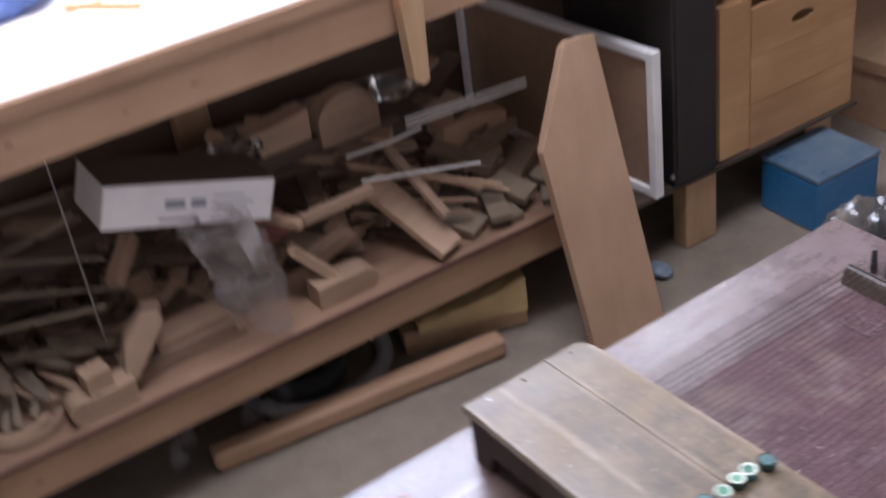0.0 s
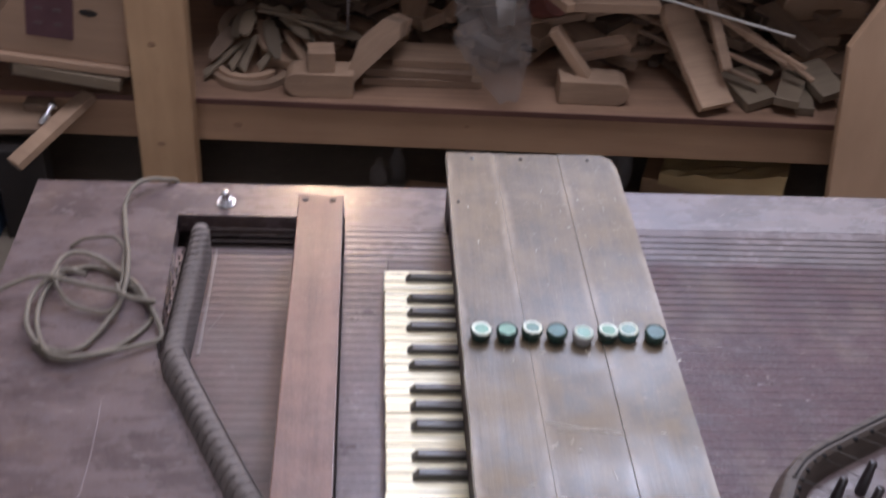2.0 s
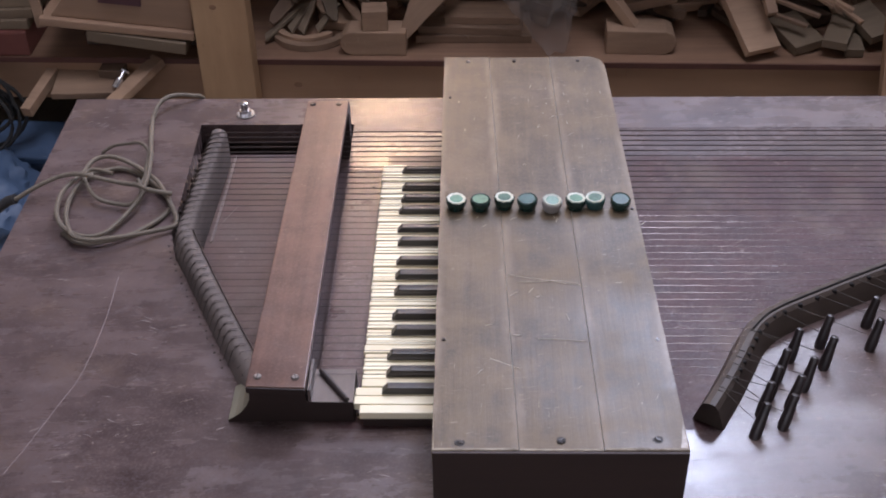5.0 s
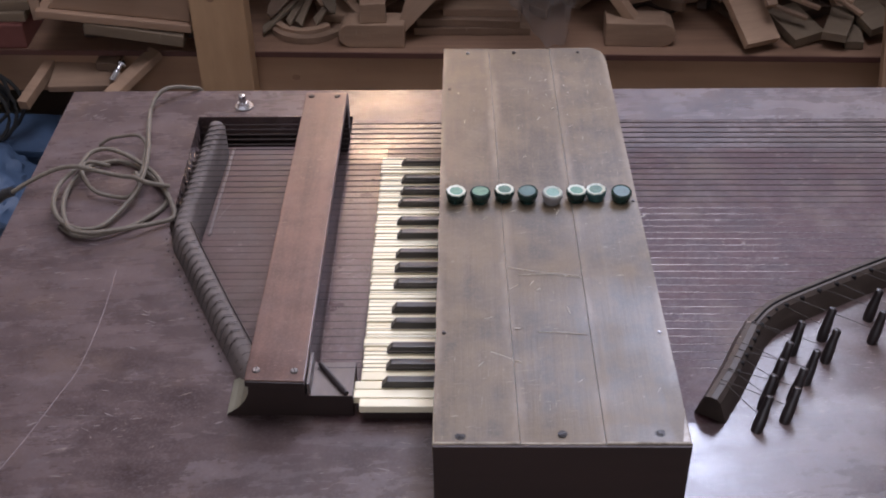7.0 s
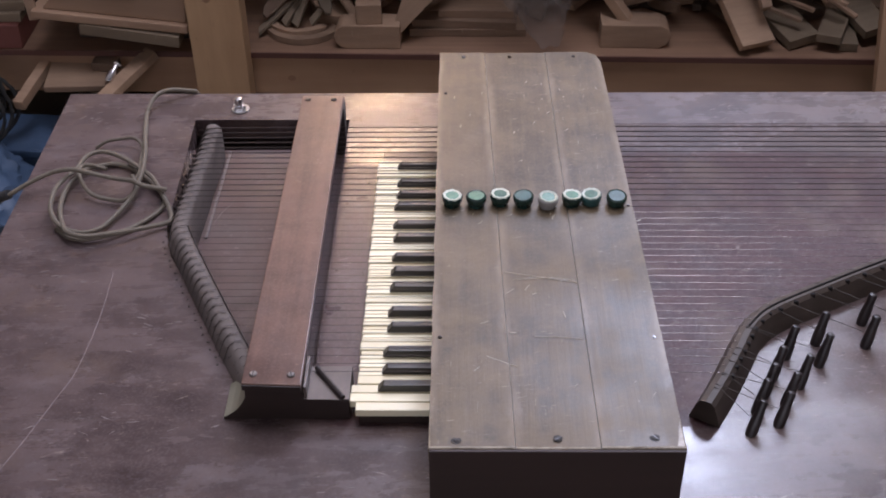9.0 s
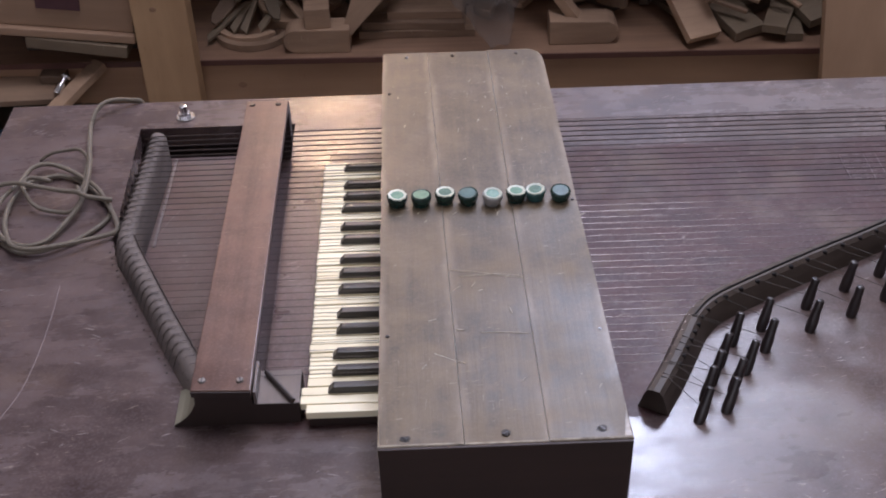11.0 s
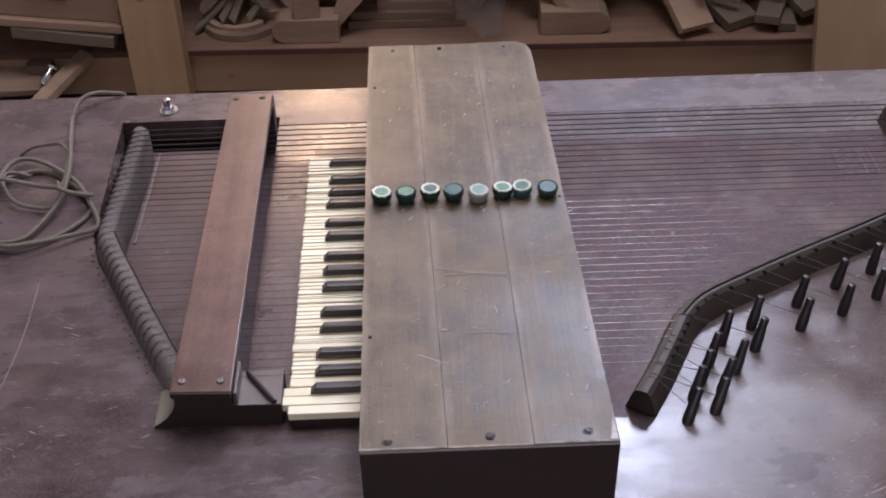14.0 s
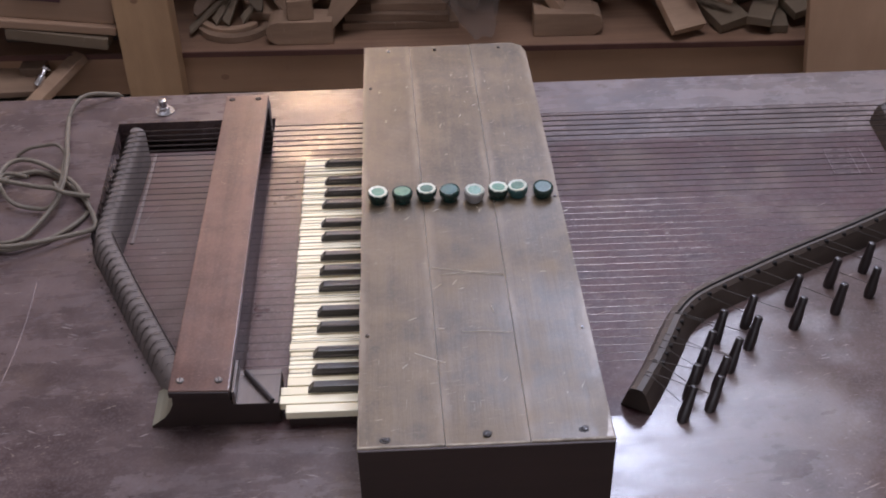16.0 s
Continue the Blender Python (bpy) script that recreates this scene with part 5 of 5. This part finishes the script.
def front_pieces():
    # block with a rounded end and a cube on it
    r = 0.026
    pts = [(0.135, 0.0), (0.135, 0.052), (r, 0.052)] + [(r - r * math.sin(a), r + r * math.cos(a)) for a in [math.pi * i / 8 for i in range(1, 8)]] + [(r, 0.0)]
    scrap(move(prism(pts, 0, 0.055, 0.002), pose(0, 0.055, 0, 90, 0, 0)), on_bench(-0.242, 0.015, SHELF), "pale offcut with one rounded end lying on the shelf")
    scrap(box(0, 0.052, 0, 0.045, 0, 0.043, 0.002), on_bench(-0.195, 0.018, SHELF + 0.0525, 0, 0, 6), "small pale wooden cube on an offcut")
    # fan of thin slips leaning against it
    for k, (rx, rz) in enumerate(((0, 0), (3, 5), (6, 9), (9, 14), (13, 18))):
        bm = prism([(0, 0), (0.150, 0.012), (0.170, 0.034), (0.150, 0.062), (0.085, 0.060), (0.012, 0.018)], 0, 0.008, 0.001, 1)
        scrap(bm, on_bench(-0.120, 0.035 + 0.014 * k, SHELF + 0.010, 68 + rx, -42 + 3 * k, 8 + rz * 0.3), "thin pointed slip of wood leaning in a fan")
    # flat stack of boards
    for k, (a, b, d) in enumerate(((-0.09, 0.150, 0.11), (-0.085, 0.13, 0.095), (-0.03, 0.125, 0.075))):
        scrap(box(0, b - a, 0, d, 0, 0.0165, 0.0015), on_bench(a, 0.070 + 0.010 * k, SHELF + 0.0168 * k, 0, 0, rng.uniform(-3, 3)), "short board in a small stack on the shelf")
    # a curved rib with slips lying across it
    scrap(arc(0.064, 0.082, radians(200), radians(338), 0.013), pose(-0.312, 1.712, SHELF + 0.001, 0, 0, 4), "thin curved sawn rib on the shelf")
    scrap(arc(0.060, 0.074, radians(215), radians(325), 0.010), pose(-0.318, 1.725, SHELF + 0.0145, 3, 0, -6), "thin curved sawn rib on another")
    for k, (x, y, turn, long) in enumerate(((-0.345, 1.665, 62, 0.085), (-0.320, 1.660, 74, 0.095), (-0.290, 1.668, 55, 0.085), (-0.400, 1.660, 42, 0.12))):
        scrap(prism([(0, 0), (long, 0.004), (long, 0.014), (0.012, 0.018)], 0, 0.007, 0.001, 1), pose(x, y, SHELF + 0.022 - 0.015 * (k == 3), 0, -22, turn), "narrow slip lying across a rib", M_DUSTY)
    # dusty petal-shaped slips behind it
    for k in range(11):
        w, long = rng.uniform(0.7, 1.15), rng.uniform(0.75, 1.3)
        bm = prism([(u * long, v * w) for u, v in ((0, -0.010), (0.030, -0.016), (0.066, -0.014), (0.084, -0.005), (0.088, 0.006), (0.070, 0.012), (0.030, 0.017), (0, 0.012))], 0, 0.006, 0.0012, 1)
        scrap(bm, pose(-0.352 + 0.0175 * k, 1.770 + 0.030 * (k % 2) + rng.uniform(-0.01, 0.01), SHELF + 0.060 + 0.020 * (k % 3), rng.uniform(-22, 22), rng.uniform(6, 26), -112 + 9 * k + rng.uniform(-28, 28)), "dusty petal-shaped slip of wood", M_DUSTY if k % 3 else M_SCRAP)
    for k in range(2):
        scrap(box(0, 0.16, 0, 0.009, 0, 0.006, 0.001), pose(-0.30, 1.745 + 0.02 * k, SHELF + 0.115, 0, 6 + 5 * k, -6 - 14 * k), "thin pale lath lying on the slips", M_DUSTY, "lath", category="lath")
    # rounded block in the middle
    pts = [(0, 0), (0.12, 0.0), (0.135, 0.008), (0.142, 0.025), (0.135, 0.042), (0.12, 0.05), (0, 0.052)]
    scrap(move(prism(pts, 0, 0.06, 0.002), pose(0, 0.06, 0, 90, 0, 0)), on_bench(0.300, 0.030, SHELF), "brown block with a rounded end on the shelf")
    scrap(box(0, 0.12, 0, 0.03, 0, 0.02, 0.002), on_bench(0.272, 0.075, SHELF + 0.13, 0, 50, -18), "short stick leaning on a block")
    scrap(box(0, 0.11, 0, 0.045, 0, 0.022, 0.002), on_bench(0.345, 0.10, SHELF + 0.055, 0, -8, 12), "pale offcut on a block")
    # plank tipped forwards
    scrap(prism([(0, 0), (0.075, 0), (0.075, 0.235), (0.012, 0.235), (0, 0.21)], 0, 0.019, 0.0015), on_bench(0.575, 0.000, SHELF + 0.012, 33, 0, 24), "plank end tipped forwards to the shelf's edge")
    scrap(box(0, 0.022, 0, 0.19, 0, 0.014, 0.0015), on_bench(0.612, 0.035, SHELF + 0.085, 42, 0, 18), "narrow stick leaning over the planks")
    scrap(box(0, 0.165, 0, 0.022, 0, 0.020, 0.0015), on_bench(0.315, 0.060, 0.480, 0, -1, 0), "pale square stick across the offcuts")
    scrap(box(0, 0.16, 0, 0.022, 0, 0.018, 0.0015), on_bench(0.318, 0.066, 0.478, 0, 0, 118), "pale square stick running back over the offcuts")
    for k in range(6):
        x = 0.68 + 0.050 * k
        scrap(box(0, rng.uniform(0.035, 0.075), 0, rng.uniform(0.06, 0.12), 0, rng.uniform(0.014, 0.03), 0.0015), on_bench(x, 0.02 + 0.02 * rng.random(), SHELF + 0.001 + 0.02 * (k % 2), rng.uniform(0, 14), rng.uniform(-8, 8), rng.uniform(-35, 35)), "sawn offcut near the shelf's edge", M_DUSTY)
    for k in range(5):
        scrap(box(0, 0.011, 0, rng.uniform(0.22, 0.36), 0, 0.007, 0.001), on_bench(0.70 + 0.028 * k, 0.05 + 0.02 * (k % 3), SHELF + 0.05 + 0.012 * (k % 4), rng.uniform(6, 18), 0, rng.uniform(20, 65)), "thin lath lying over the offcuts")


front_pieces()


def pile():
    """Offcuts heaped behind the front row, higher towards the back."""
    kinds = []
    for k in range(5):
        kinds.append(box(0, 0.10 + 0.03 * k, 0, 0.035 + 0.012 * (k % 3), 0, 0.014 + 0.006 * (k % 3), 0.0015))
    kinds.append(prism([(0, 0), (0.14, 0.01), (0.16, 0.05), (0.06, 0.07)], 0, 0.02, 0.0015, 1))
    kinds.append(prism([(0, 0), (0.10, 0), (0.07, 0.06), (0.0, 0.045)], 0, 0.026, 0.0015, 1))
    kinds.append(arc(0.07, 0.095, 0, 2.0, 0.018))
    kinds.append(arc(0.11, 0.13, 0, 1.3, 0.014))
    kinds.append(prism([(0, 0), (0.22, 0.0), (0.24, 0.02), (0.22, 0.04), (0, 0.04)], 0, 0.016, 0.0015, 1))
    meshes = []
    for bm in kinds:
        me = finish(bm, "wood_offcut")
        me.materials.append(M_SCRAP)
        shaded = me.copy()
        shaded.materials.clear()
        shaded.materials.append(M_SCRAP_DARK)
        meshes.append((me, shaded))
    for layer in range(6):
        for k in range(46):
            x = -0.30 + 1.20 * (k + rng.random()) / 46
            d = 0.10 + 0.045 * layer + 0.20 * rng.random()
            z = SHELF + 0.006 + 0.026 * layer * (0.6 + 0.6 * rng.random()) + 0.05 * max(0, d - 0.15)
            me, shaded = rng.choice(meshes)
            # deeper and upper left pieces take the darker copy, painting in the shelf's shade
            ob = new("wood_offcut", shaded if rng.random() < 0.20 + 0.5 * max(0, d - 0.2) + 0.6 * (x < -0.02 and layer > 1) else me)
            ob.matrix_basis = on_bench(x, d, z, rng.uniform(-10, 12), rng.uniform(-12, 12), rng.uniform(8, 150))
            tagged(ob, rng.choice(("sawn wood offcut in the heap on the shelf",)), "offcut", "offcuts on the shelf")


pile()


def carton():
    c = thing("carton", "white cardboard carton with grey print lying on the offcuts", "carton", place=pose(-0.072, 1.672, 0.630, 0, 19.5, -1.7))
    part("body", box(0, 0.343, 0, 0.15, 0.004, 0.090, 0.002), M_CARTON, c)
    # added dark sheet: the shade on the carton's top put into its colour
    part("lid_flap", box(0.001, 0.342, 0.0005, 0.15, 0.0905, 0.0925, 0.0006), M_SCRAP_DARK, c, "brown cardboard top with its shade in the colour")
    for x0, x1, z0, z1 in ((0.120, 0.160, 0.040, 0.058), (0.172, 0.202, 0.040, 0.058), (0.110, 0.190, 0.016, 0.021), (0.215, 0.300, 0.012, 0.016), (0.215, 0.290, 0.030, 0.033), (0.215, 0.300, 0.045, 0.048), (0.215, 0.280, 0.060, 0.063), (0.182, 0.192, 0.006, 0.016)):
        part("print_bar", box(x0, x1, -0.0012, -0.0004, z0, z1, 0), M_PRINT, c)


carton()


def bag():
    """A cloudy film bag hanging from under the carton to the shelf's edge."""
    bm = bmesh.new()
    nu, nv = 22, 30
    grid = []
    for j in range(nv + 1):
        t = j / nv
        row = []
        cx = 0.125 + 0.066 * t
        half = 0.052 + 0.022 * math.sin(math.pi * t * 0.9) - 0.036 * t * t
        for i in range(nu):
            a = 2 * math.pi * i / nu
            w = 1 + 0.45 * noise.noise(Vector((math.cos(a) * 1.5, math.sin(a) * 1.5, t * 4))) + 0.16 * math.sin(5 * a + 5 * t) + 0.34 * abs(noise.noise(Vector((math.cos(a) * 4, math.sin(a) * 4, t * 9))))
            row.append(bm.verts.new((cx + half * w * math.cos(a), front(cx, 0.035) + 0.035 * w * math.sin(a) - 0.012 * t, 0.602 - 0.288 * t)))
        grid.append(row)
    for a, b in zip(grid, grid[1:]):
        for i in range(nu):
            bm.faces.new((a[i], a[(i + 1) % nu], b[(i + 1) % nu], b[i]))
    bm.faces.new(grid[-1])
    bag_ob = tagged(part("plastic_bag", bm, M_FILM), "crumpled cloudy plastic bag hanging over the offcuts", "bag")
    # a second, milkier fold inside it
    fold = bmesh.new()
    rows = []
    for j in range(13):
        t = j / 12
        rows.append([fold.verts.new((0.163 + 0.014 * t + 0.022 * k * (1 - 0.3 * t), front(0.15, -0.012) - 0.004 * abs(k) + 0.006 * math.sin(7 * t + k), 0.598 - 0.118 * t)) for k in (-1, -0.5, 0, 0.5, 1)])
    for a, b in zip(rows, rows[1:]):
        for i in range(4):
            fold.faces.new((a[i], a[i + 1], b[i + 1], b[i]))
    res = bmesh.ops.extrude_face_region(fold, geom=list(fold.faces))
    bmesh.ops.translate(fold, verts=[g for g in res["geom"] if isinstance(g, bmesh.types.BMVert)], vec=(0, 0.002, 0))
    part("fold", fold, M_MILKY, bag_ob, "milky folded strip")


bag()


def back_clutter():
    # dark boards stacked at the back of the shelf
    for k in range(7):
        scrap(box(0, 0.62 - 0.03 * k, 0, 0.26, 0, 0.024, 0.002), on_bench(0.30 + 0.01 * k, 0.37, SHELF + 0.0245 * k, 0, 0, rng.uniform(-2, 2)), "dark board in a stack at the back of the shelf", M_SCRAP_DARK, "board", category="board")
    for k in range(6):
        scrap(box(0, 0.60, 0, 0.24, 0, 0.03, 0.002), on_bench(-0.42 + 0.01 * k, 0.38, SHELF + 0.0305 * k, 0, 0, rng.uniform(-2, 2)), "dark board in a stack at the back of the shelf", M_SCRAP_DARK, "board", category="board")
    # a loaf-shaped block and a slanted one
    w, h = 0.160, 0.118
    pts = [(0, 0), (w, 0), (w, h * 0.5)] + [(w / 2 + w / 2 * math.cos(a), h * 0.5 + h * 0.5 * math.sin(a)) for a in [math.pi * i / 10 for i in range(1, 10)]] + [(0, h * 0.5)]
    scrap(move(prism(pts, 0, 0.05, 0.004), pose(0, 0.05, 0, 90, 0, 0)), on_bench(0.518, 0.345, SHELF + 0.172, 0, 0, 3), "brown wooden block with a rounded top", M_SCRAP, "rounded_block", category="block")
    scrap(box(0, 0.20, 0, 0.16, 0, 0.0375, 0.002), on_bench(0.315, 0.345, SHELF + 0.1725), "dark board under a slanted block", M_SCRAP_DARK, "board", category="board")
    pts = [(0.024, 0.0), (0.150, 0.0), (0.153, 0.074), (0.110, 0.066), (0.050, 0.062), (0.0, 0.064)]
    scrap(move(prism(pts, 0, 0.06, 0.003), pose(0, 0.06, 0, 90, 0, 0)), on_bench(0.350, 0.345, SHELF + 0.2105, 0, 0, 2), "brown wooden block with a hollowed top", M_SCRAP, "hollowed_block", category="block")
    scrap(move(prism([(0, 0), (0.19, 0.0), (0.19, 0.075), (0.10, 0.085), (0, 0.07)], 0, 0.10, 0.004), pose(0, 0.10, 0, 90, 0, 0)), on_bench(0.80, 0.30, SHELF + 0.06, 0, 8, 4), "pale wooden block on the offcuts", M_BOARD, "rounded_block", category="block")
    for k in range(3):
        p = [(0.655, front(0.655, 0.20), 0.524 + 0.010 * k), (0.980, front(0.980, 0.20), 0.506 + 0.0095 * k)]
        tagged(part("metal_strip", sweep(p, [(-0.0018, -0.0018), (0.0018, -0.0018), (0.0018, 0.0018), (-0.0018, 0.0018)]), M_STRIP), "thin bright metal strip lying over the offcuts", "strip", "metal strips")
    p = [(0.50, front(0.50, 0.20), 0.512), (0.60, front(0.60, 0.195), 0.508), (0.69, front(0.69, 0.20), 0.509)]
    tagged(part("metal_strip", sweep(p, ring(0.003, 6)), M_STRIP), "thin metal rod lying over the offcuts", "rod", "metal strips")
    tagged(part("metal_strip", sweep([(0.476, front(0.476, 0.10), 0.502), (0.767, front(0.767, 0.10), 0.428)], ring(0.003, 6)), M_STRIP), "thin metal rod lying over the offcuts", "rod", "metal strips")
    for x, d, z, s in ((0.66, 0.33, 0.57, 1.0), (0.26, 0.33, 0.56, 1.1)):
        bm = lathe([(0.001, 0), (0.028 * s, 0.004), (0.03 * s, 0.08), (0.012 * s, 0.105), (0.012 * s, 0.125)], 18)
        ob = part("bottle", bm, M_GLASS, smooth=True)
        ob.matrix_basis = on_bench(x, d, z, 70, 20, 30)
        tagged(ob, "clear plastic bottle lying on the clutter", "bottle", "bottles on the shelf")
    # thin laths poking out at the left, against an upright wire
    for (xa, za), (xb, zb) in (((-0.220, 0.726), (-0.104, 0.716)), ((-0.247, 0.643), (-0.101, 0.673)), ((-0.250, 0.632), (-0.074, 0.562)), ((-0.271, 0.569), (-0.061, 0.488)), ((-0.292, 0.503), (-0.097, 0.462))):
        xs, zs = xa - 0.16, za - 0.16 * (zb - za) / (xb - xa)
        scrap(box(0, math.hypot(xb - xs, zb - zs), 0, 0.010, 0, 0.004, 0.001), on_bench(xs, 0.10, zs, 0, math.degrees(math.atan2(zs - zb, xb - xs)), 0), "thin lath poking out of the clutter on the shelf", M_DUSTY, "lath", category="lath")
    tagged(part("wire", sweep([(-0.119, front(-0.119, 0.0975), 0.9245), (-0.119, front(-0.119, 0.0975), 0.66), (-0.120, front(-0.120, 0.0975), 0.40)], ring(0.0020, 6)), M_STEEL), "thin grey wire hanging under the bench", "wire")
    ob = scrap(box(0, 0.11, 0, 0.032, 0, 0.032, 0.004), on_bench(-0.045, 0.14, 0.46, 0, -32, 40), "short square stick on the heap")
    # a faded red tin
    tin = part("tin", lathe([(0.030, 0), (0.032, 0.004), (0.032, 0.07), (0.030, 0.074)], 20), M_RED, smooth=False)
    tin.matrix_basis = on_bench(0.265, 0.20, 0.425, 60, 0, 30)
    tagged(tin, "faded red tin lying in the heap", "tin")


back_clutter()


def left_stuff():
    # a small wooden case with a dark label
    c = thing("wooden_case", "small pale wooden case with a dark purple label", "case", place=pose(-0.815, 1.585, 0.384, 0, 6, -1.5))
    part("body", move(prism([(0, 0.018), (0.285, 0.018), (0.285, 0.26), (0.07, 0.26), (0.07, 0.115)], 0, 0.22, 0.003), pose(0, 0.22, 0, 90, 0, 0)), M_CASE, c)
    part("base_board", box(-0.02, 0.29, -0.012, 0.23, 0, 0.0175, 0.003), M_CASE, c)
    part("oval_hole", move(lathe([(0.0075, 0.0), (0.0070, 0.0008), (0.0010, 0.0009)], 16), pose(0.212, 0.0002, 0.119, 90, 0, 0) @ Matrix.Diagonal((2.3, 1.0, 1.0, 1.0))), M_DARK, c, "dark oval hand hole")
    lab = part("label", box(0.10, 0.185, -0.0035, -0.0004, 0.060, 0.20, 0.0005), M_PURPLE, c, "dark purple label")
    for k in range(4):
        part("print_bar", box(0.115 + 0.035 * (k % 2), 0.130 + 0.035 * (k % 2), -0.0045, -0.0037, 0.085 + 0.03 * (k // 2), 0.092 + 0.03 * (k // 2), 0), M_LABEL, lab)
    scrap(box(0, 0.20, 0, 0.15, 0, 0.024, 0.002), pose(-0.745, 1.572, 0.3515, 0, 7, -4), "grey board under the wooden case", M_DUSTY, "board", category="board")
    scrap(box(0, 0.26, 0, 0.20, 0, 0.028, 0.002), on_bench(-0.78, 0.05, SHELF), "board under the wooden case", M_SCRAP_DARK, "board", category="board")
    # short boards and a stick by the shelf's rail
    scrap(box(0, 0.135, 0, 0.13, 0, 0.014, 0.002), pose(-0.832, 1.540, 0.236, 6, 0, 2), "short board by the shelf's rail", M_SCRAP, "board", category="board")
    scrap(box(0, 0.022, 0, 0.165, 0, 0.022, 0.002), pose(-0.888, 1.512, 0.215, 12, 0, -14), "pale stick by the shelf's rail", M_SCRAP, "stick", category="stick")
    scrap(box(0, 0.034, 0, 0.20, 0, 0.018, 0.002), pose(-0.752, 1.490, 0.204, 22, 0, -42), "pale stick leaning on the shelf's rail", M_SCRAP, "stick", category="stick")
    scrap(box(0, 0.05, 0, 0.12, 0, 0.018, 0.002), pose(-0.742, 1.592, 0.257, 4, 0, -5), "short offcut on a board", M_SCRAP)
    # a small box as their support
    tagged(part("carton_box", box(-0.795, -0.70, 1.52, 1.575, 0, 0.212, 0.004), M_DARK), "dark box standing on the floor by the shelf", "box")
    cl = thing("clamp", "small bright steel clamp", "clamp", place=pose(-0.700, 1.548, 0.258, 0, 0, -25) @ Matrix.Diagonal((0.75, 0.75, 0.75, 1.0)))
    part("barrel", move(lathe([(0.009, 0), (0.011, 0.004), (0.011, 0.03), (0.006, 0.034), (0.006, 0.05)], 14), pose(0, 0, 0, -60, 0, 0)), M_BRIGHT, cl, smooth=True)
    part("knob", move(lathe([(0.012, 0), (0.014, 0.006), (0.010, 0.012)], 14), pose(0, 0.045, 0.022, -60, 0, 0)), M_BRIGHT, cl, smooth=True)
    # coil of dark green cable
    pts = []
    for k in range(110):
        a, turn = k * 0.42, k * 0.42 / 6.283
        rad = 0.075 + 0.028 * math.sin(1.7 * turn + 0.6)
        pts.append((-1.01 + rad * 1.25 * math.cos(a) + 0.012 * math.sin(2.9 * turn), 1.48 + 0.035 * math.sin(1.3 * turn) + 0.02 * math.cos(a), 0.235 + rad * math.sin(a) + 0.014 * math.cos(2.1 * turn)))
    tagged(part("cable_coil", sweep(smooth_path(pts, 2), ring(0.0042, 6)), M_RUBBER, smooth=True), "coil of dark cable hanging by the bench", "cable")
    tagged(part("red_box", box(-1.06, -0.885, 1.62, 1.76, SHELF + 0.0005, SHELF + 0.055, 0.004), M_RED), "faded red box on the shelf", "box")
    for k in range(3):
        scrap(box(0, 0.30, 0, 0.16, 0, 0.02, 0.002), pose(-1.18 + 0.01 * k, 1.63, SHELF + 0.056 + 0.0205 * k, 0, 0, 2 * k), "pale board stacked on a red box", M_DUSTY, "board", category="board")
    scrap(box(0, 0.020, 0, 0.010, 0, 0.24, 0.002), pose(-0.845, 1.585, 0.375, -4, -5, 0), "pale upright lath beside the wooden case", M_SCRAP, "lath", category="lath")
    b = thing("blue_crate", "dull blue plastic crate on the floor by the bench", "crate", place=pose(-0.985, 1.49, 0, 0, 0, -4))
    part("body", box(0, 0.17, 0, 0.13, 0, 0.118, 0.008), M_BLUE_DARK, b)
    part("rim", box(-0.006, 0.176, -0.006, 0.136, 0.1185, 0.136, 0.004), M_BLUE_DARK, b)


left_stuff()


def bench_top():
    p = bmesh.new()
    nx, ny = 24, 10
    vs = [[p.verts.new((-1.5 + 2.2 * i / nx, front(-1.5 + 2.2 * i / nx, 0.004 + 0.60 * j / ny), 0.9585 + 0.002 * noise.noise(Vector((i * 0.4, j * 0.4, 1))))) for i in range(nx + 1)] for j in range(ny + 1)]
    for a, b in zip(vs, vs[1:]):
        for i in range(nx):
            p.faces.new((a[i], a[i + 1], b[i + 1], b[i]))
    res = bmesh.ops.extrude_face_region(p, geom=list(p.faces))
    bmesh.ops.translate(p, verts=[g for g in res["geom"] if isinstance(g, bmesh.types.BMVert)], vec=(0, 0, 0.0025))
    tagged(part("paper_sheet", p, M_PAPER), "large sheet of white paper covering the bench top", "paper")
    for (xa, ya), (xb, yb) in (((-0.05, 1.868), (0.112, 1.892)), ((0.06, 1.90), (0.147, 1.784)), ((0.05, 1.93), (0.16, 1.80))):
        tagged(part("pencil", sweep([(xa, ya, 0.967), (xb, yb, 0.967)], ring(0.0045, 6)), M_PENCIL), "orange wooden pencil lying on the paper", "pencil", "pencils on the paper")
    bm = bmesh.new()
    bmesh.ops.create_icosphere(bm, subdivisions=4, radius=1)
    for v in bm.verts:
        q = v.co * 2
        k = 1 + 0.2 * noise.noise(q) + 0.08 * noise.noise(q * 3)
        v.co = Vector((v.co.x * 0.13 * k, v.co.y * 0.09 * k, max(0.03 + v.co.z * 0.035 * k, 0)))
    tagged(part("cloth", move(bm, pose(-0.06, 2.02, 0.9625)), M_BLUE_CLOTH, smooth=True), "crumpled blue cloth on the bench top", "cloth")


bench_top()
